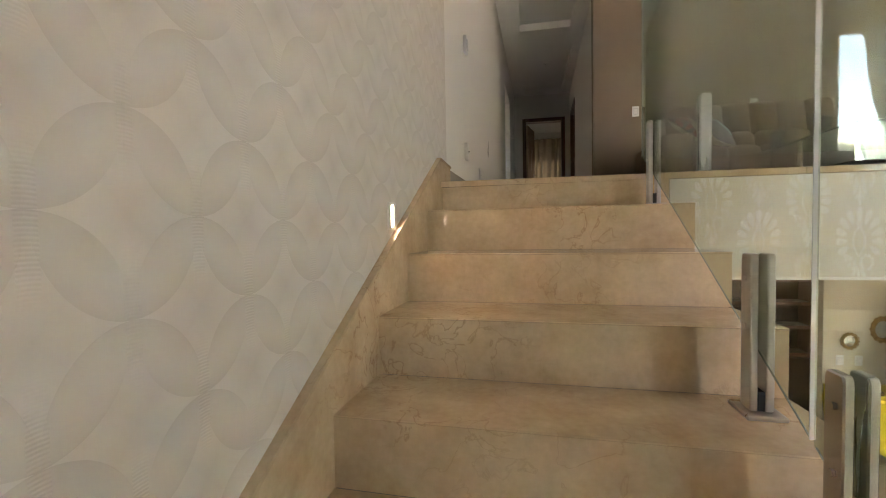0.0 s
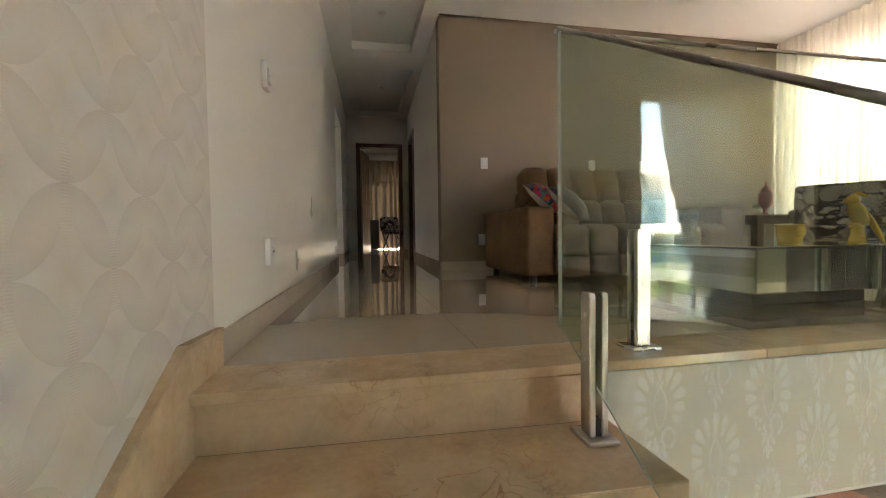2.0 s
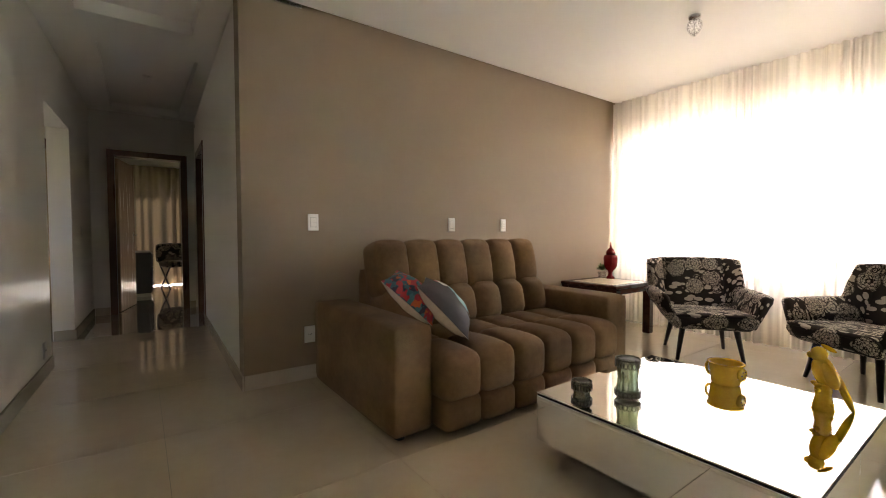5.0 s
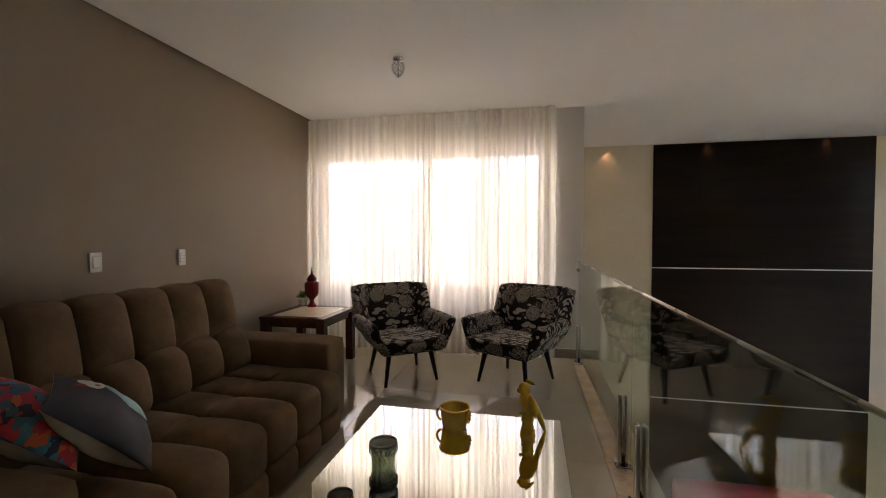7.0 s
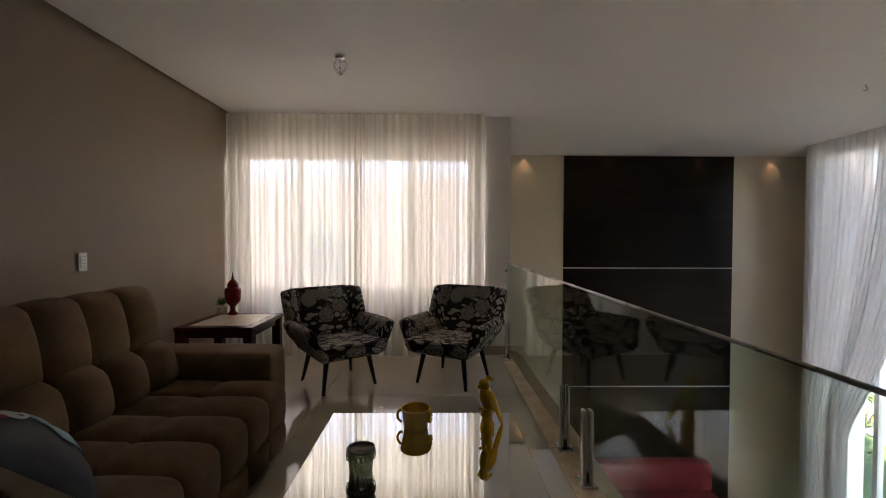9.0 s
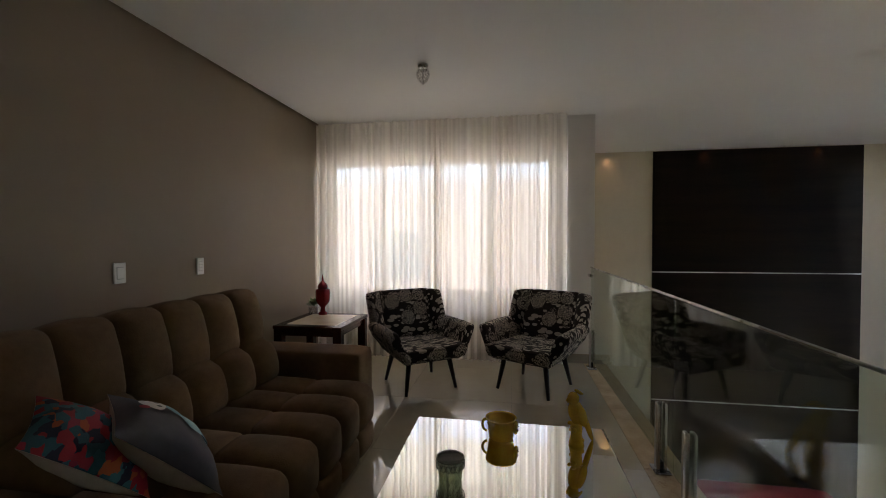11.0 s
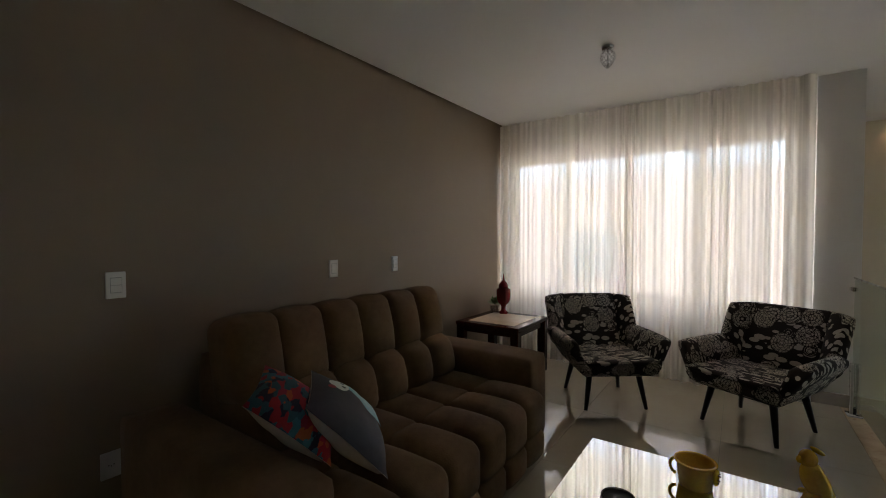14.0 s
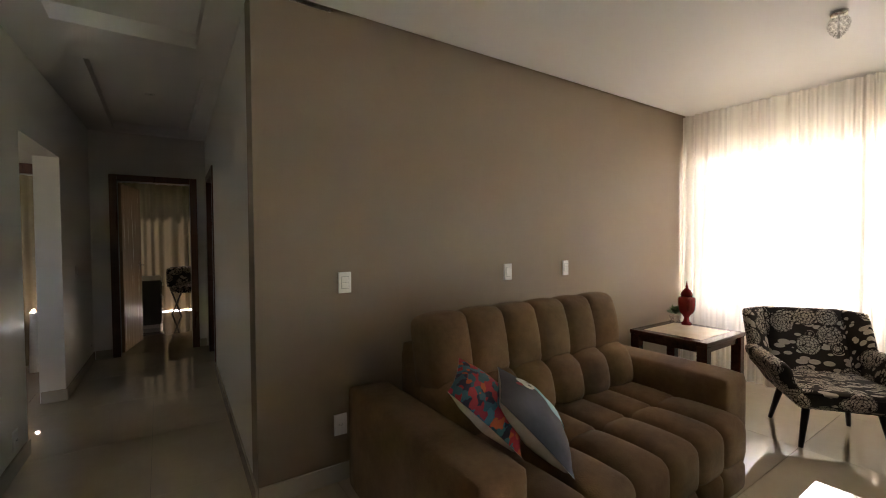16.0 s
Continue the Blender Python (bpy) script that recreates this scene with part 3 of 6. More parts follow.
M["bark"] = mat("bark", (0.12, 0.08, 0.055), 0.9, color2=(0.06, 0.04, 0.03), scale=12, bump=0.5)
M["linen"] = mat("white_linen", (0.74, 0.71, 0.66), 0.9, scale=8, bump=0.1)


def glow(name, color, strength):
    m = bpy.data.materials.new(name)
    m.use_nodes = True
    b = m.node_tree.nodes["Principled BSDF"]
    b.inputs["Emission Color"].default_value, b.inputs["Emission Strength"].default_value = (*color, 1), strength
    return m


M["led"] = glow("led", (1.0, 0.90, 0.72), 3.0)
M["led_warm"] = glow("led_warm", (1.0, 0.62, 0.30), 3.0)


def floral_material():
    """Dark brown cloth with grey-beige roses of many petals, and leaves between them."""
    m = mat("floral_cloth", (0.018, 0.012, 0.010), 0.85, scale=20, bump=0.1, bump_scale=300)
    n, l = m.node_tree.nodes, m.node_tree.links
    b = n["Principled BSDF"]
    ground = b.inputs["Base Color"].links[0].from_socket
    tc = n.new("ShaderNodeTexCoord")

    def op(kind, a, c=None):
        q = n.new("ShaderNodeMath")
        q.operation = kind
        for i, v in enumerate((a, c)):
            if v is None:
                continue
            if isinstance(v, (int, float)):
                q.inputs[i].default_value = v
            else:
                l.new(v, q.inputs[i])
        return q.outputs[0]

    def voronoi(scale, feature, rand=1.0, stretch=None):
        v = n.new("ShaderNodeTexVoronoi")
        v.feature = feature
        v.inputs["Scale"].default_value, v.inputs["Randomness"].default_value = scale, rand
        src = tc.outputs["Object"]
        if stretch:
            mp = n.new("ShaderNodeMapping")
            mp.inputs["Scale"].default_value, mp.inputs["Rotation"].default_value = stretch, (0.5, 0.6, 0.7)
            l.new(src, mp.inputs[0])
            src = mp.outputs[0]
        l.new(src, v.inputs["Vector"])
        return v

    big = voronoi(6.4, "F1", 0.7)
    petals = voronoi(46.0, "DISTANCE_TO_EDGE", 0.9)
    leaves = voronoi(11.0, "F1", 1.0, (1.0, 3.4, 1.6))
    flower = op("LESS_THAN", big.outputs["Distance"], 0.50)
    petal = op("GREATER_THAN", petals.outputs["Distance"], 0.07)
    rings = op("GREATER_THAN", op("SINE", op("MULTIPLY", big.outputs["Distance"], 62.0)), -0.82)
    bloom = op("MULTIPLY", flower, op("MULTIPLY", petal, rings))
    leafy = op("MULTIPLY", op("LESS_THAN", leaves.outputs["Distance"], 0.43), op("GREATER_THAN", big.outputs["Distance"], 0.53))
    mask = op("MAXIMUM", bloom, leafy)
    no = n.new("ShaderNodeTexNoise")
    no.inputs["Scale"].default_value = 90
    l.new(tc.outputs["Object"], no.inputs["Vector"])
    ramp = n.new("ShaderNodeValToRGB")
    ramp.color_ramp.elements[0].color, ramp.color_ramp.elements[1].color = (0.38, 0.335, 0.28, 1), (0.56, 0.50, 0.43, 1)
    l.new(no.outputs[0], ramp.inputs[0])
    mix = n.new("ShaderNodeMixRGB")
    l.new(mask, mix.inputs[0]), l.new(ground, mix.inputs[1]), l.new(ramp.outputs[0], mix.inputs[2]), l.new(mix.outputs[0], b.inputs["Base Color"])
    return m


def facet_material():
    """Printed triangles in red, orange, teal and navy."""
    m = mat("facet_print", (0.5, 0.05, 0.05), 0.75, scale=20, bump=0.1, bump_scale=250)
    n, l = m.node_tree.nodes, m.node_tree.links
    b = n["Principled BSDF"]
    tc = n.new("ShaderNodeTexCoord")
    mp = n.new("ShaderNodeMapping")
    mp.inputs["Scale"].default_value, mp.inputs["Rotation"].default_value = (1.0, 1.7, 1.0), (0, 0, 0.6)
    l.new(tc.outputs["Object"], mp.inputs[0])
    v = n.new("ShaderNodeTexVoronoi")
    v.distance = "MANHATTAN"
    v.inputs["Scale"].default_value = 23
    l.new(mp.outputs[0], v.inputs["Vector"])
    sep = n.new("ShaderNodeSeparateColor")
    l.new(v.outputs["Color"], sep.inputs[0])
    ramp = n.new("ShaderNodeValToRGB")
    ramp.color_ramp.interpolation = "CONSTANT"
    e = ramp.color_ramp.elements
    e[0].color, e[1].color = (0.34, 0.012, 0.022, 1), (0.45, 0.08, 0.015, 1)
    e[1].position = 0.26
    for p, c in ((0.40, (0.015, 0.09, 0.12, 1)), (0.64, (0.012, 0.015, 0.04, 1)), (0.8, (0.30, 0.015, 0.04, 1)), (0.88, (0.03, 0.14, 0.18, 1))):
        e.new(p).color = c
    l.new(sep.outputs[0], ramp.inputs[0]), l.new(ramp.outputs[0], b.inputs["Base Color"])
    return m


M["floral"], M["facets"] = floral_material(), facet_material()


# ---- shaped helpers ----
def add_puff(bm, x0, x1, y0, y1, z0, z1, r=0.04, bulge=0.012, n=7, m=None):
    """A padded block: rounded edges and faces that swell in the middle."""
    c = Vector(((x0 + x1) / 2, (y0 + y1) / 2, (z0 + z1) / 2))
    h = Vector(((x1 - x0) / 2, (y1 - y0) / 2, (z1 - z0) / 2))
    r = min(r, h.x * 0.98, h.y * 0.98, h.z * 0.98)
    swell = bulge if isinstance(bulge, tuple) else (bulge, bulge, bulge)
    cuts = [-1 + 2 * i / n for i in range(n + 1)]
    cuts = [math.copysign(abs(a) ** 0.75, a) for a in cuts]
    made = {}

    def vert(p):
        k = tuple(round(a, 5) for a in p)
        if k not in made:
            q = Vector((p[0] * h.x, p[1] * h.y, p[2] * h.z))
            inner = Vector([max(-(h[i] - r), min(h[i] - r, q[i])) for i in range(3)])
            d = q - inner
            co = inner + (d.normalized() * r if d.length > 1e-9 else d)
            for i in range(3):
                if abs(p[i]) > 0.999:
                    a, b2 = p[(i + 1) % 3], p[(i + 2) % 3]
                    co[i] += math.copysign(swell[i] * (1 - a * a) * (1 - b2 * b2), p[i])
            co = co + c
            made[k] = bm.verts.new(m @ co if m else co)
        return made[k]

    for ax in range(3):
        for s in (-1, 1):
            for i in range(n):
                for j in range(n):
                    quad = []
                    for a, b2 in ((i, j), (i + 1, j), (i + 1, j + 1), (i, j + 1)):
                        p = [0, 0, 0]
                        p[ax], p[(ax + 1) % 3], p[(ax + 2) % 3] = s, cuts[a], cuts[b2]
                        quad.append(vert(p))
                    bm.faces.new(quad if s > 0 else quad[::-1])
    return bm


def puff(*a, **k):
    return add_puff(bmesh.new(), *a, **k)


def hull(points, bevel=0.02, seg=3):
    bm = bmesh.new()
    vs = [bm.verts.new(p) for p in points]
    r = bmesh.ops.convex_hull(bm, input=vs)
    bmesh.ops.delete(bm, geom=[g for g in r["geom_interior"] + r["geom_unused"] if isinstance(g, bmesh.types.BMVert)], context="VERTS")
    bmesh.ops.dissolve_limit(bm, angle_limit=0.05, verts=bm.verts[:], edges=bm.edges[:])
    if bevel:
        bmesh.ops.bevel(bm, geom=bm.edges[:], offset=bevel, segments=seg, affect="EDGES", profile=0.5)
    bmesh.ops.recalc_face_normals(bm, faces=bm.faces[:])
    return bm


def pleats(p, q, z0, z1, amp=0.03, wave=0.09, seed=1, rows=10, tie=None):
    """A hanging cloth from p to q in plan with uneven pleats. tie: height and share of the width to which it is gathered towards q."""
    rng = random.Random(seed)
    p, q = Vector((*p, 0)), Vector((*q, 0))
    length = (q - p).length
    d = (q - p) / length
    nrm = Vector((-d.y, d.x, 0))
    steps = int(length / wave * 10)
    ph, amps = 0.0, []
    for i in range(steps + 1):
        ph += 2 * math.pi / 10 * (1 + 0.3 * math.sin(i * 0.13 + seed) + 0.2 * math.sin(i * 0.047 + 2.1 * seed))
        amps.append((math.sin(ph), 0.75 + 0.25 * math.sin(i * 0.071 + 2 * seed)))
    bm = bmesh.new()
    grid = []
    for j in range(rows + 1):
        f = j / rows
        z = z1 + (z0 - z1) * f
        line = []
        for i, (s, k) in enumerate(amps):
            a = amp * k * (0.8 + 0.2 * f)
            u = i / steps
            if tie:
                zt, share, sag = tie
                g = max(0.0, min(1.0, (z1 - z) / (z1 - zt)))
                u = 1 - (1 - u) * (1 - (1 - share) * g ** 1.6)
            drift = 0.010 * math.sin(i * 0.11 + f * 1.2 + seed) * f
            co = p + d * (u * length) + nrm * (s * a + drift)
            line.append(bm.verts.new((co.x, co.y, z)))
        grid.append(line)
    for a, b in zip(grid, grid[1:]):
        for i in range(steps):
            bm.faces.new((a[i], a[i + 1], b[i + 1], b[i]))
    return bm


# ---- stair ----
stair = thing("staircase", "cream marble staircase rising beside a papered wall", "stairs", (0, 0, 0))
N_STEPS = 13
for k in range(1, N_STEPS + 1):
    y0 = nose(k)
    part("tread", skew(box(west(y0) + 0.021, 0.93, y0 - 0.001, nose(k - 1) - 0.0005, level(k) - 0.005, level(k), 0.002, 1)), M["marble"], stair)
for k in range(0, N_STEPS):
    y0 = nose(k)
    part("riser", skew(box(west(y0) + 0.021, 0.927, y0, y0 + 0.018, level(k + 1) + 0.0005, level(k) - (0.0055 if k else 0.0305))), M["marble"], stair)
bm = bmesh.new()
clad = bmesh.new()
for k in range(1, N_STEPS + 1):
    y0, y1 = nose(k), nose(k - 1)
    y1 = EDGE - 0.003 if k == 1 else y1 + 0.016
    add_box(bm, west(y0) + 0.001, 0.91, y0 + 0.02, y1, level(k) - 0.35, level(k) - 0.0055)
    add_box(clad, 0.911, 0.9265, y0 + 0.019, y1, level(k) - 0.35, level(k) - 0.0055)
part("core", skew(bm), M["grout"], stair)
part("side_cladding", skew(clad), M["marble"], stair)
structure("landing", boxes([(-0.5, 1.3, SOUTH, nose(N_STEPS) - 0.03, level(N_STEPS) - 0.3, level(N_STEPS) - 0.001)]), M["marble"], "cream marble landing at the stair foot", "landing")


def wall_skirt(zoff, thick, h):
    bm = bmesh.new()
    pts = [(2.82, 0.118), (2.56, 0.128)] + [(2.56 - 0.35 * i, 0.128 - 0.56 * 0.35 * i) for i in range(1, 12)]
    a, b = [], []
    for y, z in pts:
        x0, x1 = west(y) + 0.0005, west(y) + thick
        a.append([bm.verts.new((x0, y, z + zoff)), bm.verts.new((x1, y, z + zoff)), bm.verts.new((x1, y, z + zoff - h)), bm.verts.new((x0, y, z + zoff - h))])
    for s, t in zip(a, a[1:]):
        for i in range(4):
            bm.faces.new((s[i], s[(i + 1) % 4], t[(i + 1) % 4], t[i]))
    bm.faces.new(a[0]), bm.faces.new(a[-1])
    bmesh.ops.recalc_face_normals(bm, faces=bm.faces[:])
    return bm


part("skirt", wall_skirt(-0.012, 0.02, 0.75), M["marble"], stair)
part("skirt_bead", wall_skirt(0.0, 0.024, 0.012), M["marble"], stair)

# marble border of the upper floor
border = tagged(new("floor_border"), "cream marble border slabs along the floor edge", "floor", "", "structure")
xs = [west(2.6) + 0.002, 1.52, 2.42, 3.32, 4.22, EAST - 0.002]
for a, b in zip(xs, xs[1:]):
    part("slab", box(a + 0.001, b - 0.001, EDGE - 0.008, STRIP - 0.001, -0.03, 0.0, 0.002), M["marble"], border)

# ---- glass balustrade ----
RAIL_A, RAIL_B = Vector((0.83, 2.682)), Vector((5.34, 2.755))


def rail_y(x):
    return RAIL_A.y + (RAIL_B.y - RAIL_A.y) * (x - RAIL_A.x) / (RAIL_B.x - RAIL_A.x)


def spigot_parts(owner, at, rz, height=0.385):
    """Two steel blades that clamp the pane, on a foot plate."""
    m = pose(*at, 0, 0, rz)

    def put(bm):
        bmesh.ops.transform(bm, matrix=m, verts=bm.verts[:])
        return bm

    s = part("spigot", put(box(-0.055, 0.055, -0.045, 0.045, 0.0, 0.012, 0.003)), M["steel"], owner)
    for side in (-1, 1):
        a, b = sorted((side * 0.009, side * 0.027))
        part("blade", put(hull([(x, y, z) for x in (-0.026, 0.026) for y in (a, b) for z in (0.012, height - 0.012)]
                               + [(x * 0.8, y, height) for x in (-0.026, 0.026) for y in (a, b)], 0.003, 1)), M["steel"], s)
        for zz in (height * 0.55, height * 0.85):
            part("bolt", put(cyl((0, side * 0.027, zz), (0, side * 0.031, zz), 0.007, n=10)), M["steel"], s)
    part("gasket", put(box(-0.02, 0.02, -0.0085, 0.0085, 0.012, 0.06)), M["steel_dark"], s)
    return s


def glass_x(y):
    return 0.795 + 0.031 * (y - 1.5)


def sloped_pane(y0, y1, slope, zb_at, zt_at, thick=0.010):
    """A pane beside the stair whose lower and upper edges follow the stair."""
    zb = lambda y: zb_at[1] + slope * (y - zb_at[0])
    zt = lambda y: zt_at[1] + slope * (y - zt_at[0])
    return hull([(glass_x(y) + dx, y, z) for dx in (0, thick) for y, z in ((y0, zb(y0)), (y1, zb(y1)), (y0, zt(y0)), (y1, zt(y1)))], 0.0015, 1)


S = 0.57
rail_stair = thing("stair_balustrade", "frameless glass stair balustrade with steel clamps and top rail", "balustrade", (0, 0, 0), group="glass balustrades")
for y0, y1 in ((1.262, 2.672), (-0.15, 1.248)):
    p = part("pane", sloped_pane(y0, y1, S, (2.75, 0.145), (2.75, 1.075)), M["glass"], rail_stair)
for y in (1.2605, 2.6735):
    zb, zt = 0.145 + S * (y - 2.75), 1.075 + S * (y - 2.75)
    part("pane_edge", box(glass_x(y) - 0.0005, glass_x(y) + 0.0105, y - 0.0012, y + 0.0012, zb, zt), M["glass_edge"], rail_stair, "bright polished pane edge")
for y0, y1 in ((1.263, 2.671), (-0.149, 1.247)):
    zl = lambda y: 0.1425 + S * (y - 2.75)
    part("pane_edge", hull([(glass_x(y) + dx, y, zl(y) + dz) for y in (y0, y1) for dx in (0.004, 0.0065) for dz in (-0.0015, 0.0015)], 0.0), M["glass_edge"], rail_stair, "bright polished pane edge")
for k, y in ((1, 2.465), (4, 1.48), (5, 1.155), (9, 0.0)):
    spigot_parts(rail_stair, (glass_x(y) + 0.005, y, level(k)), 88.2, 0.40)
pts = [(glass_x(2.68) + 0.005, 2.68, 1.075 - S * 0.07), (glass_x(-0.15) + 0.005, -0.15, 1.075 - S * 2.90)]
bm = bmesh.new()
add_cyl(bm, pts[0], pts[1], 0.007, n=14)
part("top_rail", bm, M["steel"], rail_stair, smooth=True)

rail_floor = thing("floor_balustrade", "frameless glass balustrade on steel clamps along the floor edge", "balustrade", (0, 0, 0), group="glass balustrades")
ang = math.degrees(math.atan2(RAIL_B.y - RAIL_A.y, RAIL_B.x - RAIL_A.x))


def rail_top(x):
    return 1.026 + 0.028 * (x - 0.83) / 4.5


for x0, x1 in ((0.832, 3.113), (3.129, 5.33)):
    part("pane", hull([(x, rail_y(x) + dy, z) for x in (x0, x1) for dy in (-0.005, 0.005) for z in (0.085, rail_top(x) - 0.008)], 0.0015, 1), M["glass"], rail_floor)
for x in (1.128, 2.93, 3.31, 5.28):
    spigot_parts(rail_floor, (x, rail_y(x), 0.0), ang, 0.40)
bm = add_cyl(bmesh.new(), (0.826, rail_y(0.826), rail_top(0.826)), (5.36, rail_y(5.36), rail_top(5.36)), 0.0065, n=14)
part("top_rail", bm, M["steel"], rail_floor, smooth=True)
part("wall_clamp", box(5.33, EAST, rail_y(5.34) - 0.015, rail_y(5.34) + 0.015, 0.95, 0.98, 0.003), M["steel"], rail_floor)


# ---- damask print on the fascia ----
def damask(cx, cz, s):
    """Palmette: fan of teardrops over two scrolls and a foot."""
    bm = bmesh.new()

    def drop(px, pz, a, length, w):
        pts = []
        n = 12
        for i in range(n):
            t = 2 * math.pi * i / n
            u, v = 0.5 - 0.5 * math.cos(t), math.sin(t) * (0.35 + 0.65 * (0.5 - 0.5 * math.cos(t)))
            pts.append((u * length, v * w))
        ca, sa = math.cos(a), math.sin(a)
        vs = []
        for u, v in pts:
            x, z = cx + s * 0.80 * (px + u * ca - v * sa), cz + s * 1.12 * (pz + u * sa + v * ca)
            vs.append(bm.verts.new((x, EDGE - 0.0072, max(-0.512, min(-0.036, z)))))
        if len({(round(q.co.x, 4), round(q.co.z, 4)) for q in vs}) > 4 and max(q.co.z for q in vs) - min(q.co.z for q in vs) > 0.004:
            try:
                bm.faces.new(vs)
            except ValueError:
                pass

    for a in (90, 66, 114, 43, 137, 20, 160, -4, 184, -28, 208):
        ca, sa = math.cos(radians(a)), math.sin(radians(a))
        k = 1.0 + 0.18 * max(0.0, sa)
        drop(0.17 * ca * k, 0.08 + 0.17 * sa * k, radians(a), 0.17 * k, 0.062)
    for sgn in (-1, 1):
        for i in range(7):
            t = i / 6
            drop(sgn * 0.085 * math.sin(math.pi * t), -0.12 + 0.36 * t, radians(90 - sgn * (40 - 80 * t)), 0.075, 0.016)
        for i in range(8):
            a = radians(200 - 290 * i / 7)
            drop(sgn * (0.115 + 0.075 * math.cos(a)), -0.19 + 0.075 * math.sin(a), a + 1.57, 0.07, 0.024)
        drop(sgn * 0.02, -0.27, radians(-90 + sgn * 42), 0.13, 0.032)
        drop(sgn * 0.015, -0.36, radians(-90 + sgn * 40), 0.09, 0.024)
    drop(0, -0.26, radians(-90), 0.24, 0.036)
    ext = bmesh.ops.extrude_face_region(bm, geom=bm.faces[:])
    bmesh.ops.translate(bm, vec=(0, 0.0009, 0), verts=[g for g in ext["geom"] if isinstance(g, bmesh.types.BMVert)])
    bmesh.ops.recalc_face_normals(bm, faces=bm.faces[:])
    return bm


prints = tagged(new("fascia_print"), "pale damask palmettes printed on the fascia wallpaper", "wallpaper", "", "structure")
for k in range(11):
    x = 1.12 + 0.41 * k
    part("palmette", damask(x, -0.185, 0.34), M["damask"], prints)
    part("palmette", damask(x + 0.205, -0.375, 0.34), M["damask"], prints)
    part("palmette", damask(x + 0.205, 0.005, 0.34), M["damask"], prints)
    part("palmette", damask(x, -0.50, 0.2), M["damask"], prints)


# ---- switches ----
def switch_plate(at, rz, buttons=2, label="white light switch on the wall", w=0.078, h=0.122):
    t = thing("light_switch" if buttons else "power_outlet", label, "switch" if buttons else "outlet", at, rz)
    part("plate", box(-w / 2, w / 2, -0.011, 0, -h / 2, h / 2, 0.003, 2), M["plastic"], t)
    if buttons:
        bh = 0.068 / buttons
        for i in range(buttons):
            z = -0.034 + bh * i
            part("rocker", box(-0.021, 0.021, -0.015, -0.0105, z + 0.001, z + bh - 0.001, 0.0015), M["plastic"], t)
        part("seam", box(-0.023, 0.023, -0.0114, -0.0108, -0.036, 0.036), M["grey_plastic"], t)
    else:
        part("socket", cyl((0, -0.013, 0), (0, -0.0105, 0), 0.022, n=6), M["plastic"], t)
        for dx in (-0.01, 0, 0.01):
            part("pin_hole", cyl((dx, -0.0142, 0.002 if dx else -0.003), (dx, -0.0128, 0.002 if dx else -0.003), 0.0028, n=8), M["steel_dark"], t)
    return t


switch_plate((1.56, NORTH, 1.158), 0, 2, "white two-rocker switch on the brown wall")
switch_plate((2.84, NORTH, 1.156), 0, 1, "white single-rocker switch on the brown wall", 0.076)
switch_plate((3.49, NORTH, 1.157), 0, 3, "white three-rocker switch on the brown wall", 0.066)
switch_plate((1.525, NORTH, 0.33), 0, 0, "white power outlet low on the brown wall")
switch_plate((west(3.49), 3.49, 1.12), 90 - 1.89, 2, "white switch on the corridor wall", 0.072, 0.122).scale = (1, 2.2, 1)
switch_plate((west(3.47), 3.47, 0.325), 90 - 1.89, 0, "white outlet plate low on the corridor wall", 0.072, 0.125).scale = (1, 2.2, 1)
switch_plate((west(4.22), 4.22, 0.245), 90 - 1.89, 0, "white outlet low on the corridor wall")
switch_plate((west(7.05), 7.05, 0.2), 90 - 1.89, 0, "white outlet near the corridor opening")
switch_plate((west(9.0), 9.0, 1.1), 90 - 1.89, 1, "white switch on the corridor pier")

step_light = thing("step_light", "small lit recessed step light in the papered wall", "light", (west(1.825), 1.825, -0.213), 90 - 1.89)
part("frame", boxes([(-0.04, 0.04, -0.006, 0, 0.042, 0.052), (-0.04, 0.04, -0.006, 0, -0.052, -0.042), (-0.04, -0.0125, -0.006, 0, -0.042, 0.042), (0.0125, 0.04, -0.006, 0, -0.042, 0.042)]), M["white"], step_light)
part("lens", box(-0.012, 0.012, -0.004, 0, -0.034, 0.034), M["led"], step_light)

# ---- sofa ----
sofa = thing("sofa", "two-seat brown microsuede sofa with deep tufted seats and headrests", "sofa", (1.5, 4.45, 0))
sofa.matrix_world = pose(0, 0, 0)
part("base", puff(1.56, 3.52, 4.66, 5.70, 0.045, 0.24, 0.02, 0.0), M["suede"], sofa, smooth=True)
for x0, x1 in ((1.505, 1.748), (3.29, 3.565)):
    part("arm", puff(x0, x1, 4.555, 5.70, 0.045, 0.605, 0.03, 0.006, n=9), M["suede"], sofa, smooth=True)
for x0 in (1.752, 2.520):
    w = 0.765 / 3
    seat = part("seat", puff(x0 + 0.02, x0 + 0.745, 4.50, 5.2, 0.08, 0.39, 0.03, 0.0), M["suede"], sofa, smooth=True)
    for c in range(3):
        a, b = x0 + w * c, x0 + w * (c + 1)
        for y0, y1, z0, z1, r, bulge in ((4.445, 4.86, 0.195, 0.445, 0.06, (0.0, 0.014, 0.022)), (4.80, 5.27, 0.245, 0.448, 0.05, (0.0, 0.008, 0.018)), (4.45, 4.80, 0.045, 0.218, 0.042, (0.0, 0.018, 0.01))):
            part("tuft", puff(a, b, y0, y1, z0, z1, r, bulge, n=9), M["suede"], seat, smooth=True)
lean = Matrix.Translation((0, 5.2, 0.42)) @ Matrix.Rotation(radians(-12), 4, "X") @ Matrix.Translation((0, -5.2, -0.42))
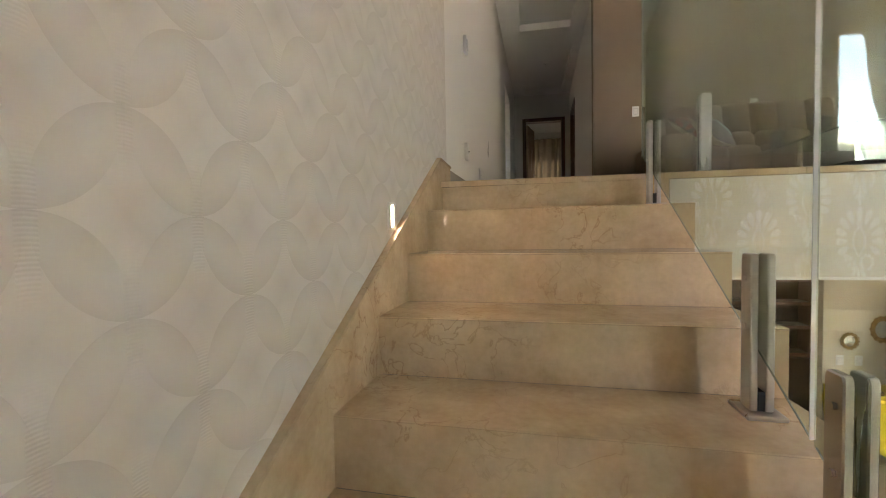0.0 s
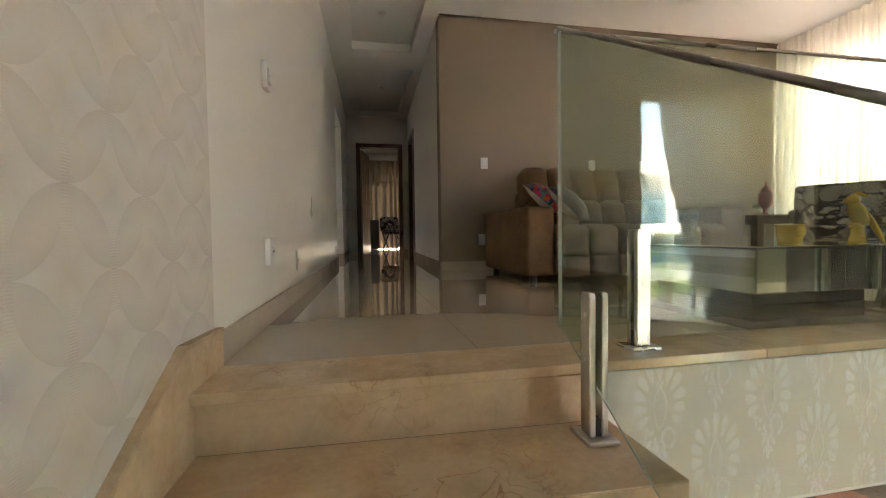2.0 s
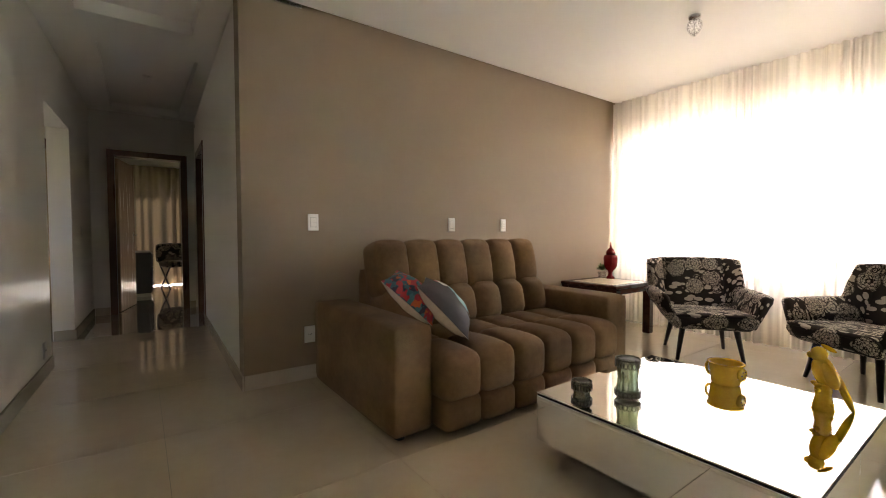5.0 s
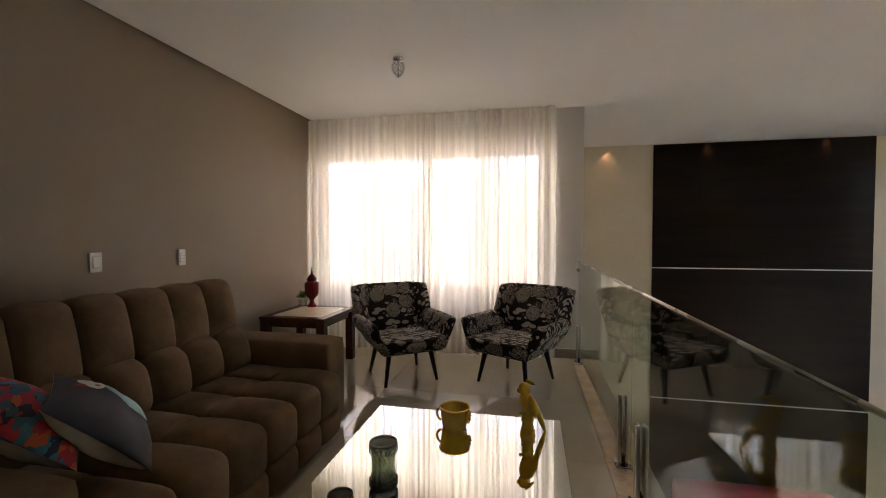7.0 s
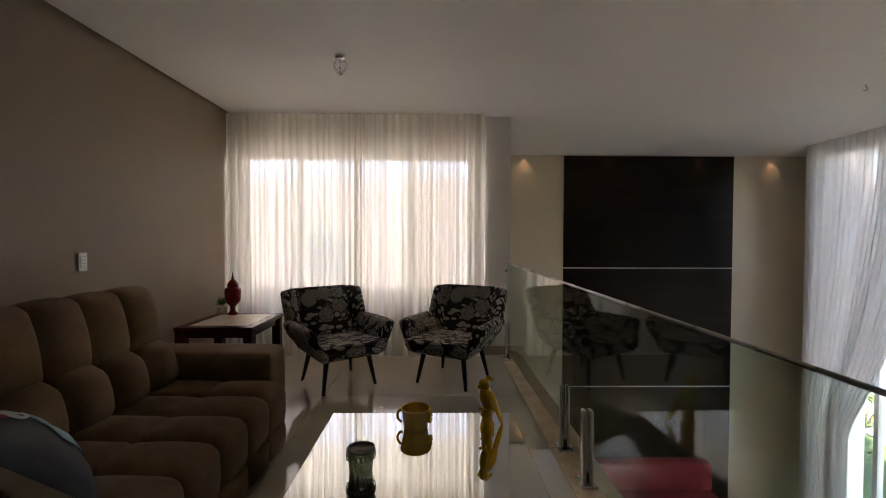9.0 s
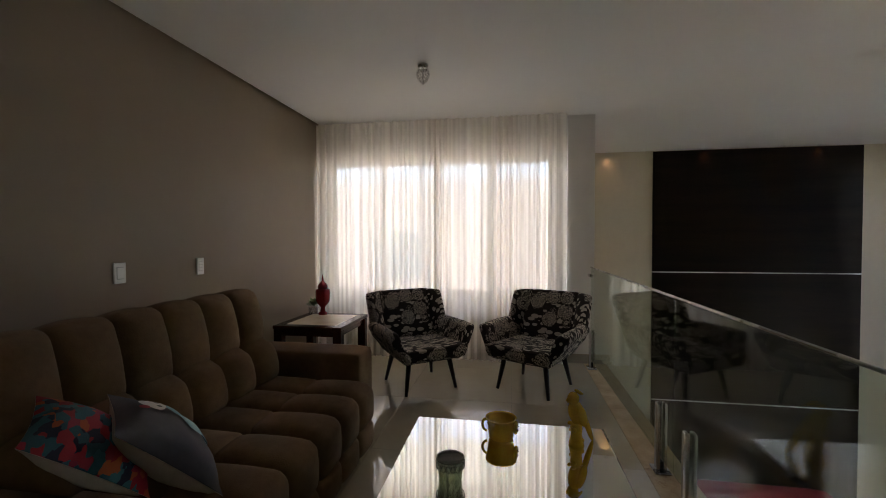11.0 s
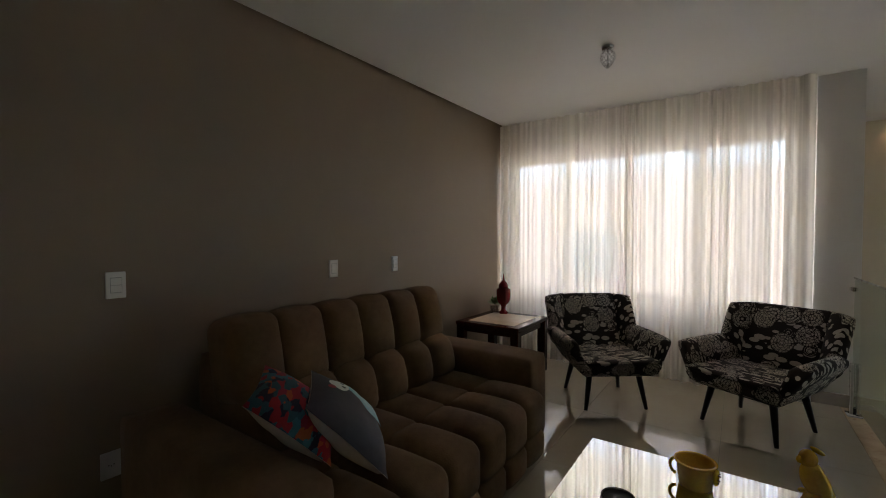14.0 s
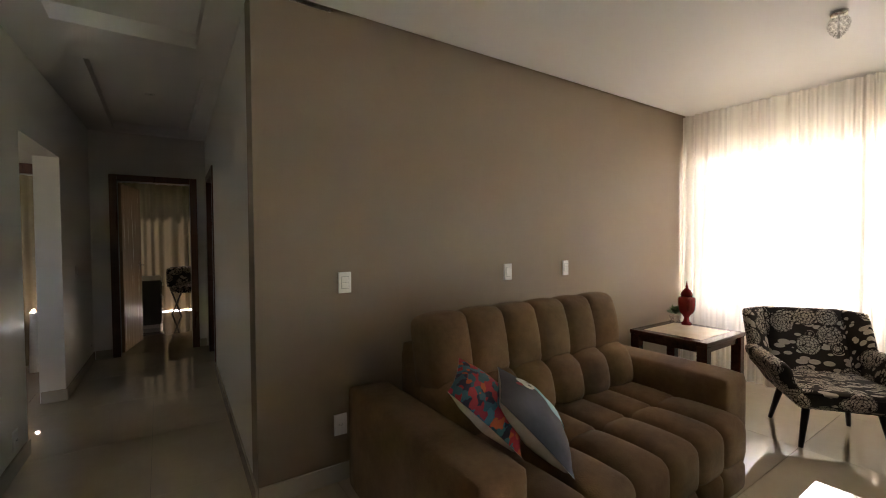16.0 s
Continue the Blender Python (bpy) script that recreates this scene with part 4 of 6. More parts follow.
for x0, x1 in ((1.785, 1.772), (2.535, 2.53)):
    w, v = 0.75 / 3, 0.755 / 3
    low = part("back_cushion", puff(x0 + 0.03, x0 + 0.72, 5.16, 5.40, 0.42, 0.68, 0.03, 0.0, m=lean), M["suede"], sofa, smooth=True)
    head = part("headrest", puff(x1 + 0.03, x1 + 0.71, 5.19, 5.36, 0.69, 0.99, 0.03, 0.0, m=lean), M["suede"], sofa, smooth=True)
    for c in range(3):
        part("tuft", puff(x0 + w * c, x0 + w * (c + 1), 5.085, 5.40, 0.40, 0.70, 0.075, (0.0, 0.05, 0.022), n=11, m=lean), M["suede"], low, smooth=True)
        part("tuft", puff(x1 + v * c, x1 + v * (c + 1), 5.14, 5.38, 0.668, 1.03, 0.048, (0.0, 0.05, 0.022), n=11, m=lean), M["suede"], head, smooth=True)
part("back", puff(1.83, 3.27, 5.40, 5.70, 0.10, 0.82, 0.05, 0.0), M["suede"], sofa, smooth=True)
for x in (1.60, 3.47):
    for y in (4.66, 5.6):
        part("foot", cyl((x, y, 0), (x, y, 0.05), 0.028, 0.032), M["leg_black"], sofa)


# ---- pillows ----
def pillow(name, label, size, m, front, back):
    """A square cushion with pinched corners: front and back cloth meet in a seam."""
    t = tagged(new(name), label, "pillow", "scatter cushions")
    t.matrix_world = m
    n = 14
    for nm, sg, material in (("front_cloth", 1, front), ("back_cloth", -1, back)):
        bm = bmesh.new()
        g = []
        for i in range(n + 1):
            row = []
            for j in range(n + 1):
                u, v = -1 + 2 * i / n, -1 + 2 * j / n
                k = 1 - 0.07 * (1 - u * u) * abs(v) ** 3
                ku = 1 - 0.07 * (1 - v * v) * abs(u) ** 3
                h = 0.42 * size * max(0.0, (1 - u * u) * (1 - v * v)) ** 0.55
                h *= 1 + 0.05 * math.sin(5 * u + 3 * v) + 0.04 * math.sin(9 * v - 4 * u)
                row.append(bm.verts.new((u * size / 2 * ku, v * size / 2 * k, sg * h * 0.5 + (0.001 if sg > 0 else 0))))
            g.append(row)
        for a, b in zip(g, g[1:]):
            for j in range(n):
                q = (a[j], b[j], b[j + 1], a[j + 1])
                bm.faces.new(q if sg > 0 else q[::-1])
        part(nm, bm, material, t, smooth=True)
    return t


def pillow_pose(center, normal, up):
    """Centre, the way its front faces, and the way from its lower to its upper corner."""
    z = Vector(normal).normalized()
    y = Vector(up)
    y = (y - z * y.dot(z)).normalized()
    x = y.cross(z)
    return Matrix.Translation(center) @ Matrix((x, y, z)).transposed().to_4x4()


P1 = pillow_pose((1.835, 4.90, 0.70), (0.44, -0.48, 0.74), (-0.56, 0.45, 0.69))
P2 = pillow_pose((1.99, 4.785, 0.64), (0.54, -0.47, 0.69), (-0.54, 0.435, 0.72))
pillow("throw_pillow", "cushion printed with red, orange and teal facets on the sofa", 0.38, P1, M["facets"], M["pillow_back"])
p2 = pillow("throw_pillow", "grey satin cushion with a printed white and blue shape", 0.41, P2, M["grey_satin"], M["pillow_back"])


def print_patch(points, material, lift):
    """A flat printed patch that follows the cushion's swell."""
    size = 0.41
    bm = bmesh.new()
    c = bm.verts.new((0, 0, 0))
    ring = []
    cx = sum(p[0] for p in points) / len(points)
    cy = sum(p[1] for p in points) / len(points)

    def lifted(u, v):
        h = 0.42 * size * max(0.0, (1 - u * u) * (1 - v * v)) ** 0.55
        h *= 1 + 0.05 * math.sin(5 * u + 3 * v) + 0.04 * math.sin(9 * v - 4 * u)
        return (u * size / 2 * (1 - 0.07 * (1 - v * v) * abs(u) ** 3), v * size / 2 * (1 - 0.07 * (1 - u * u) * abs(v) ** 3), h * 0.5 + lift)

    rings = []
    for f in (0.2, 0.4, 0.6, 0.8, 1.0):
        rings.append([bm.verts.new(lifted(cx + (x - cx) * f, cy + (y - cy) * f)) for x, y in points])
    c.co = lifted(cx, cy)
    n = len(points)
    for i in range(n):
        bm.faces.new((c, rings[0][i], rings[0][(i + 1) % n]))
        for a, b in zip(rings, rings[1:]):
            bm.faces.new((a[i], b[i], b[(i + 1) % n], a[(i + 1) % n]))
    return bm


def oval(cx, cy, rx, ry, a=0, n=14):
    ca, sa = math.cos(radians(a)), math.sin(radians(a))
    return [(cx + rx * math.cos(2 * math.pi * i / n) * ca - ry * math.sin(2 * math.pi * i / n) * sa,
             cy + rx * math.cos(2 * math.pi * i / n) * sa + ry * math.sin(2 * math.pi * i / n) * ca) for i in range(n)]


part("printed_shape", print_patch(oval(0.22, -0.16, 0.30, 0.60, 0), M["print_blue"], 0.008), M["print_blue"], p2, "faded blue printed shape", smooth=True)
part("printed_shape", print_patch(oval(0.12, 0.58, 0.26, 0.21, 0), M["print_white"], 0.010), M["print_white"], p2, "white printed shape", smooth=True)
part("printed_shape", print_patch(oval(-0.14, 0.74, 0.08, 0.08), M["print_red"], 0.011), M["print_red"], p2, "small red printed spot", smooth=True)
for a, b in ((0.02, 0.50), (0.20, 0.52)):
    part("printed_dot", print_patch(oval(a, b, 0.045, 0.045), M["black"], 0.013), M["black"], p2, smooth=True)

# ---- coffee table and what stands on it ----
TX0, TX1, TY0, TY1, TZ0, TZ1 = 2.045, 3.10, 3.085, 4.117, 0.085, 0.314
table = thing("coffee_table", "low square mirror-clad coffee table on a dark plinth", "table")
part("plinth", box(TX0 + 0.16, TX1 - 0.16, TY0 + 0.16, TY1 - 0.16, 0, TZ0 + 0.001, 0.003), M["black"], table)
part("carcass", box(TX0 + 0.006, TX1 - 0.006, TY0 + 0.006, TY1 - 0.006, TZ0, TZ1 - 0.0065), M["black"], table)
part("top", box(TX0, TX1, TY0, TY1, TZ1 - 0.006, TZ1, 0.002, 2), M["mirror"], table)
half = (TX0 + TX1) / 2
for x0, x1 in ((TX0 + 0.001, half - 0.001), (half + 0.001, TX1 - 0.001)):
    for y0, y1 in ((TY0, TY0 + 0.005), (TY1 - 0.005, TY1)):
        part("side_mirror", box(x0, x1, y0, y1, TZ0 + 0.002, TZ1 - 0.015, 0.0015), M["mirror"], table)
for x0, x1 in ((TX0, TX0 + 0.005), (TX1 - 0.005, TX1)):
    part("side_mirror", box(x0, x1, TY0 + 0.006, TY1 - 0.006, TZ0 + 0.002, TZ1 - 0.015, 0.0015), M["mirror"], table)


def lace_jar(at, r, h, label):
    t = thing("candle_jar", label, "candle holder", at, group="mercury glass candle jars")
    part("glass", lathe([(0.0, 0.004), (r * 0.92, 0.004), (r, 0.02), (r * 0.86, h * 0.5), (r, h - 0.004), (r * 0.94, h), (r * 0.93, h - 0.01), (r * 0.80, h * 0.5), (r * 0.9, 0.03), (0.0, 0.016)], 28), M["smoke"], t, smooth=True)
    for z0, sg in ((h - 0.012, -1), (0.012, 1)):
        bm = bmesh.new()
        n = 18
        for i in range(n):
            a = 2 * math.pi * i / n
            c = Vector((math.cos(a) * (r + 0.003), math.sin(a) * (r + 0.003), z0 + sg * 0.016))
            for j in range(8):
                b0, b1 = 2 * math.pi * j / 8, 2 * math.pi * (j + 1) / 8
                tan = Vector((-math.sin(a), math.cos(a), 0))
                p = c + tan * math.cos(b0) * 0.009 + Vector((0, 0, math.sin(b0) * 0.014))
                q = c + tan * math.cos(b1) * 0.009 + Vector((0, 0, math.sin(b1) * 0.014))
                add_cyl(bm, p, q, 0.0018, n=4)
        part("lace_band", bm, M["antique"], t)
        part("rim", lathe([(r + 0.001, z0 + 0.003), (r + 0.0035, z0 + 0.003), (r + 0.0035, z0 + 0.008), (r + 0.001, z0 + 0.008), (r + 0.001, z0 + 0.003)], 28), M["antique"], t, smooth=True)
    return t


lace_jar((2.325, 3.818, TZ1), 0.052, 0.19, "tall silvered glass candle jar with pierced metal bands")
lace_jar((2.075, 3.885, TZ1), 0.040, 0.12, "short waisted silvered glass candle jar with pierced bands")

mug = thing("pot", "yellow glazed pot with a dotted disc on its side", "pot", (2.908, 3.635, TZ1), -100)
part("body", lathe([(0.0, 0.002), (0.060, 0.0), (0.064, 0.01), (0.076, 0.10), (0.081, 0.104), (0.081, 0.11), (0.073, 0.11), (0.068, 0.10), (0.056, 0.02), (0.0, 0.016)], 28), M["yellow_glaze"], mug, smooth=True)
part("disc", lathe([(0.0, 0.0), (0.03, 0.0), (0.034, 0.006), (0.03, 0.014), (0.0, 0.017)], 18), M["yellow_glaze"], mug, smooth=True).matrix_local = pose(0.070, 0, 0.065, 0, 90, 0)
for i in range(6):
    a = i * math.pi / 3
    part("dot", ball((0.0865, 0.018 * math.cos(a), 0.065 + 0.018 * math.sin(a)), 0.0035, 8), M["brown_glaze"], mug)
bm = bmesh.new()
for i in range(8):
    a0, a1 = radians(100 + 20 * i), radians(120 + 20 * i)
    add_cyl(bm, (-0.07 + 0.03 * math.cos(a0), 0, 0.06 + 0.034 * math.sin(a0)), (-0.07 + 0.03 * math.cos(a1), 0, 0.06 + 0.034 * math.sin(a1)), 0.007, n=8)
part("handle", bm, M["yellow_glaze"], mug, smooth=True)


def parrot_mesh():
    """Perched bird ornament on a knotted stump, one body."""
    bm = lathe([(0.0, 0.0), (0.046, 0.0), (0.042, 0.02), (0.032, 0.06), (0.036, 0.09), (0.030, 0.115), (0.0, 0.13)], 20)

    def blob(c, r, sq, rx=0, rz=0):
        b2 = bmesh.new()
        bmesh.ops.create_uvsphere(b2, u_segments=16, v_segments=10, radius=1)
        m = pose(*c, rx, 0, rz) @ Matrix.Diagonal((r * sq[0], r * sq[1], r * sq[2], 1))
        bmesh.ops.transform(b2, matrix=m, verts=b2.verts[:])
        me = bpy.data.meshes.new("tmp")
        b2.to_mesh(me)
        b2.free()
        bm.from_mesh(me)
        bpy.data.meshes.remove(me)

    blob((0, 0, 0.175), 0.05, (0.85, 0.95, 1.5), 18)
    blob((0, -0.022, 0.255), 0.034, (0.95, 1.05, 1.05))
    blob((0, -0.056, 0.250), 0.013, (0.7, 1.1, 1.2), 30)
    blob((0, 0.016, 0.285), 0.02, (0.35, 1.8, 0.5), -28)
    blob((0, 0.075, 0.10), 0.05, (0.34, 0.35, 2.3), 24)
    for sx in (-1, 1):
        blob((sx * 0.034, 0.014, 0.165), 0.035, (0.4, 0.9, 1.9), 24)
        blob((sx * 0.02, -0.03, 0.115), 0.014, (0.8, 1.2, 0.7))
    for z, a in ((0.03, 40), (0.07, 200), (0.09, 310), (0.05, 120)):
        blob((0.036 * math.cos(radians(a)), 0.036 * math.sin(radians(a)), z), 0.011, (1, 1, 1))
    return bm


bird = tagged(part("bird_figurine", parrot_mesh(), M["yellow_glaze"], None, smooth=True), "yellow glazed ceramic cockatoo on a stump", "figurine")
bird.matrix_world = pose(2.898, 3.258, TZ1, 0, 0, -150) @ Matrix.Diagonal((0.86, 0.86, 0.93, 1))


# ---- armchairs ----
def armchair(m, label):
    t = tagged(new("armchair"), label, "chair", "floral armchairs by the window")
    t.matrix_world = m
    f = M["floral"]
    part("seat", hull([(x * k, y, z) for x in (-1, 1) for k, y, z in ((0.31, -0.36, 0.40), (0.31, -0.36, 0.33), (0.27, -0.28, 0.275), (0.25, 0.26, 0.275), (0.27, 0.30, 0.40))], 0.025), f, t, smooth=True)
    part("seat_pad", hull([(x * k, y, z) for x in (-1, 1) for k, y, z in ((0.30, -0.37, 0.39), (0.29, -0.355, 0.425), (0.27, 0.22, 0.405), (0.27, 0.22, 0.38))], 0.018), f, t, smooth=True)
    part("backrest", hull([(x * k, y, z) for x in (-1, 1) for k, y, z in ((0.255, 0.215, 0.36), (0.26, 0.315, 0.30), (0.262, 0.42, 0.845), (0.262, 0.50, 0.835))], 0.02), f, t, smooth=True)
    for s in (-1, 1):
        part("wing", hull([(s * a, y, z) for a, y, z in ((0.24, 0.21, 0.38), (0.29, 0.31, 0.33), (0.252, 0.41, 0.845), (0.267, 0.495, 0.835),
                                                        (0.385, 0.33, 0.83), (0.405, 0.41, 0.82), (0.36, 0.15, 0.50), (0.41, 0.20, 0.46))], 0.018), f, t, smooth=True)
        part("arm", hull([(s * a, y, z) for a, y, z in ((0.27, -0.35, 0.36), (0.25, 0.27, 0.36), (0.29, -0.33, 0.29), (0.27, 0.28, 0.29), (0.335, -0.31, 0.565), (0.335, 0.22, 0.575),
                                                       (0.42, -0.28, 0.58), (0.42, 0.24, 0.58), (0.44, -0.26, 0.53), (0.43, 0.26, 0.53))], 0.022), f, t, smooth=True)
        for y, dy in ((-0.19, -0.05), (0.19, 0.07)):
            part("leg", cyl((s * 0.195, y, 0.30), (s * 0.245, y + dy, 0.0), 0.026, 0.014, 14), M["leg_black"], t, smooth=True)
    return t


chair = armchair(pose(4.543, 4.425, 0, 0, 0, -52.8), "black and beige rose-patterned armchair on dark splayed legs")
copy_thing(chair, pose(4.629, 3.377, 0, 0, 0, -118.6))

# ---- side table ----
side = thing("side_table", "square mahogany side table with a cream stone inset", "table")
X0, X1, Y0, Y1, ZT = 4.29, 5.01, 5.10, 5.77, 0.555
part("apron", boxes([(X0 + 0.03, X1 - 0.03, Y0 + 0.03, Y0 + 0.055, ZT - 0.095, ZT - 0.036), (X0 + 0.03, X1 - 0.03, Y1 - 0.055, Y1 - 0.03, ZT - 0.095, ZT - 0.036),
                     (X0 + 0.03, X0 + 0.055, Y0 + 0.056, Y1 - 0.056, ZT - 0.095, ZT - 0.036), (X1 - 0.055, X1 - 0.03, Y0 + 0.056, Y1 - 0.056, ZT - 0.095, ZT - 0.036)]), M["table_wood"], side)
bm = bmesh.new()
for r in ((X0, X1, Y0, Y0 + 0.09, ZT - 0.035, ZT), (X0, X1, Y1 - 0.09, Y1, ZT - 0.035, ZT), (X0, X0 + 0.09, Y0 + 0.091, Y1 - 0.091, ZT - 0.035, ZT), (X1 - 0.09, X1, Y0 + 0.091, Y1 - 0.091, ZT - 0.035, ZT)):
    add_box(bm, *r, 0.006, 2)
part("tabletop", bm, M["table_wood"], side)
part("inset", box(X0 + 0.091, X1 - 0.091, Y0 + 0.092, Y1 - 0.092, ZT - 0.03, ZT + 0.001), M["stone_top"], side)
for x in (X0 + 0.005, X1 - 0.085):
    for y in (Y0 + 0.005, Y1 - 0.085):
        part("leg", box(x, x + 0.08, y, y + 0.08, 0.0, ZT - 0.0355, 0.006), M["table_wood"], side)
vase = thing("lidded_urn", "dark red ceramic urn with a pointed lid on the side table", "vase", (4.915, 5.565, ZT + 0.001))
vase.scale = (0.94, 0.94, 0.93)
part("body", lathe([(0.0, 0.0), (0.05, 0.0), (0.05, 0.018), (0.03, 0.035), (0.024, 0.075), (0.036, 0.10), (0.062, 0.125), (0.078, 0.16), (0.082, 0.25), (0.078, 0.285), (0.05, 0.30)], 28), M["red_lacquer"], vase, smooth=True)
part("lid", lathe([(0.052, 0.301), (0.058, 0.31), (0.052, 0.335), (0.036, 0.36), (0.02, 0.375), (0.011, 0.385), (0.013, 0.40), (0.007, 0.42), (0.004, 0.45), (0.0, 0.462)], 24), M["red_lacquer"], vase, smooth=True)
for a in (0, 180):
    part("lug", puff(0.076, 0.092, -0.016, 0.016, 0.15, 0.285, 0.007, 0.0, n=3), M["red_lacquer"], vase, smooth=True).matrix_local = pose(0, 0, 0, 0, 0, a + 40)


def leaf_tuft(bm, c, n, spread, length, width, rng, up=0.5):
    for _ in range(n):
        a, e = rng.uniform(0, 2 * math.pi), rng.uniform(up - 0.6, up + 0.6)
        d = Vector((math.cos(a) * math.cos(e), math.sin(a) * math.cos(e), math.sin(e)))
        s = d.cross(Vector((0, 0, 1)))
        s = s.normalized() if s.length > 0.01 else Vector((1, 0, 0))
        p = Vector(c) + d * rng.uniform(0.1, 1.0) * spread
        L, w = length * rng.uniform(0.7, 1.3), width * rng.uniform(0.7, 1.2)
        v = [bm.verts.new(p), bm.verts.new(p + d * L * 0.5 + s * w), bm.verts.new(p + d * L), bm.verts.new(p + d * L * 0.5 - s * w)]
        bm.faces.new(v)


plant = thing("succulent_pot", "small green plant in a clear pot on the side table", "plant", (4.93, 5.68, ZT + 0.001))
plant.scale = (1.5, 1.5, 1.4)
part("pot", lathe([(0.0, 0.0), (0.028, 0.0), (0.036, 0.05), (0.032, 0.05), (0.026, 0.006), (0.0, 0.006)], 18), M["crystal"], plant, smooth=True)
bm = bmesh.new()
leaf_tuft(bm, (0, 0, 0.06), 130, 0.04, 0.028, 0.008, random.Random(3), 0.6)
part("leaves", bm, M["leaf"], plant)

# ---- ceiling light ----
lamp = thing("crystal_ceiling_light", "small chrome ceiling light with hanging crystal beads", "light", (3.90, 4.256, CEIL))
part("canopy", lathe([(0.0, -0.028), (0.036, -0.026), (0.042, -0.01), (0.042, -0.001), (0.0, -0.001)], 24), M["lamp_chrome"], lamp, smooth=True)
bm = bmesh.new()
rng = random.Random(8)
for j, (z, r, n) in enumerate(((-0.045, 0.05, 10), (-0.065, 0.066, 12), (-0.088, 0.072, 12), (-0.110, 0.066, 12), (-0.132, 0.052, 10), (-0.150, 0.034, 8), (-0.165, 0.014, 4))):
    for i in range(n):
        a = 2 * math.pi * (i + 0.5 * (j % 2)) / n
        r2 = bmesh.ops.create_icosphere(bm, subdivisions=1, radius=0.0125)
        bmesh.ops.translate(bm, vec=(r * math.cos(a), r * math.sin(a), z), verts=r2["verts"])
bmesh.ops.scale(bm, vec=(0.66, 0.66, 0.85), verts=bm.verts[:])
tagged(tagged(part("beads", bm, M["crystal"], lamp), kind="stuff"), kind="stuff")
part("stem", cyl((0, 0, -0.028), (0, 0, -0.15), 0.006, n=8), M["lamp_chrome"], lamp)

# ---- east window and curtain ----
win = tagged(new("window_1"), "white aluminium sliding window behind a sheer curtain", "window", "", "structure")
WX = WIN_E + 0.1
part("window_frame", boxes([(WX - 0.04, WX + 0.04, WY0, WY1, WZ1 - 0.05, WZ1), (WX - 0.04, WX + 0.04, WY0, WY1, WZ0, WZ0 + 0.05), (WX - 0.04, WX + 0.04, WY0, WY0 + 0.05, WZ0 + 0.05, WZ1 - 0.05),
                            (WX - 0.04, WX + 0.04, WY1 - 0.05, WY1, WZ0 + 0.05, WZ1 - 0.05)]), M["aluminium"], win)
for i in range(4):
    y0, y1 = WY0 + 0.05 + i * 0.6575, WY0 + 0.05 + (i + 1) * 0.6575
    part("sash", boxes([(WX - 0.02, WX + 0.02, y0 + 0.001, y0 + 0.03, WZ0 + 0.05, WZ1 - 0.05), (WX - 0.02, WX + 0.02, y1 - 0.03, y1 - 0.001, WZ0 + 0.05, WZ1 - 0.05)]), M["aluminium"], win)
    pn = part("pane", box(WX - 0.003, WX + 0.003, y0 + 0.03, y1 - 0.03, WZ0 + 0.05, WZ1 - 0.05), M["pane"], win)
    pn.visible_shadow = False
part("window_sill", box(WIN_E - 0.02, WIN_E + 0.08, WY0 - 0.03, WY1 + 0.03, WZ0 - 0.03, WZ0 - 0.001, 0.004), M["stone_top"], win)
curtain = thing("sheer_curtain", "floor-length pleated ivory sheer curtain over the window", "curtain")
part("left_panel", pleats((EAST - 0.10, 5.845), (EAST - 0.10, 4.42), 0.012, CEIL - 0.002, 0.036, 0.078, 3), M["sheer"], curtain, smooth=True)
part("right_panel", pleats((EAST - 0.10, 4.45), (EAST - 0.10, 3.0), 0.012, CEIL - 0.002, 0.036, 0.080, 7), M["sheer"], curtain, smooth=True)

# ---- panelled wall of the void ----
panel = thing("wall_panelling", "tall dark veneered wall panels with slim metal strips", "panelling")
zs = [LOW + 0.0, -1.112, 0.848, CEIL - 0.004]
PY0, PY1 = -1.33, 1.46
for a, b in zip(zs, zs[1:]):
    part("panel", box(FAR_E - 0.03, FAR_E - 0.001, PY0, PY1, a + 0.008, b - 0.008, 0.002), M["wood_dark"], panel)
for z in zs[1:3]:
    part("strip", box(FAR_E - 0.032, FAR_E - 0.001, PY0, PY1, z - 0.0075, z + 0.0075), M["aluminium"], panel)


def downlight(at, energy, spot=True, label="round recessed downlight in the ceiling"):
    t = thing("downlight", label, "light", at, group="ceiling downlights")
    part("ring", lathe([(0.030, -0.004), (0.045, -0.004), (0.046, -0.001), (0.030, -0.001), (0.030, -0.004)], 24), M["plastic"], t, smooth=True)
    part("bulb", lathe([(0.0, -0.0015), (0.0295, -0.0015), (0.0295, -0.0005), (0.0, -0.0005)], 20), M["led_warm"] if energy else M["plastic"], t)
    if energy:
        d = bpy.data.lights.new("downlight_beam", "SPOT")
        d.energy, d.spot_size, d.spot_blend, d.color, d.shadow_soft_size = energy, radians(84), 1.0, (1.0, 0.62, 0.32), 0.02
        lo = new("downlight_beam", d)
        lo.parent = t
        lo.matrix_local = pose(0, 0, -0.02)
    return t


for y in (2.12, 0.75, -0.75, -1.95):
    downlight((FAR_E - 0.05, y, CEIL), 0.15, label="warm lit downlight close to the panelled wall")
downlight((0.5, 6.1, C1), 0, False, "unlit square-set downlight in the corridor tray")
downlight((0.62, 8.4, C1), 0, False, "unlit downlight in the far corridor tray")

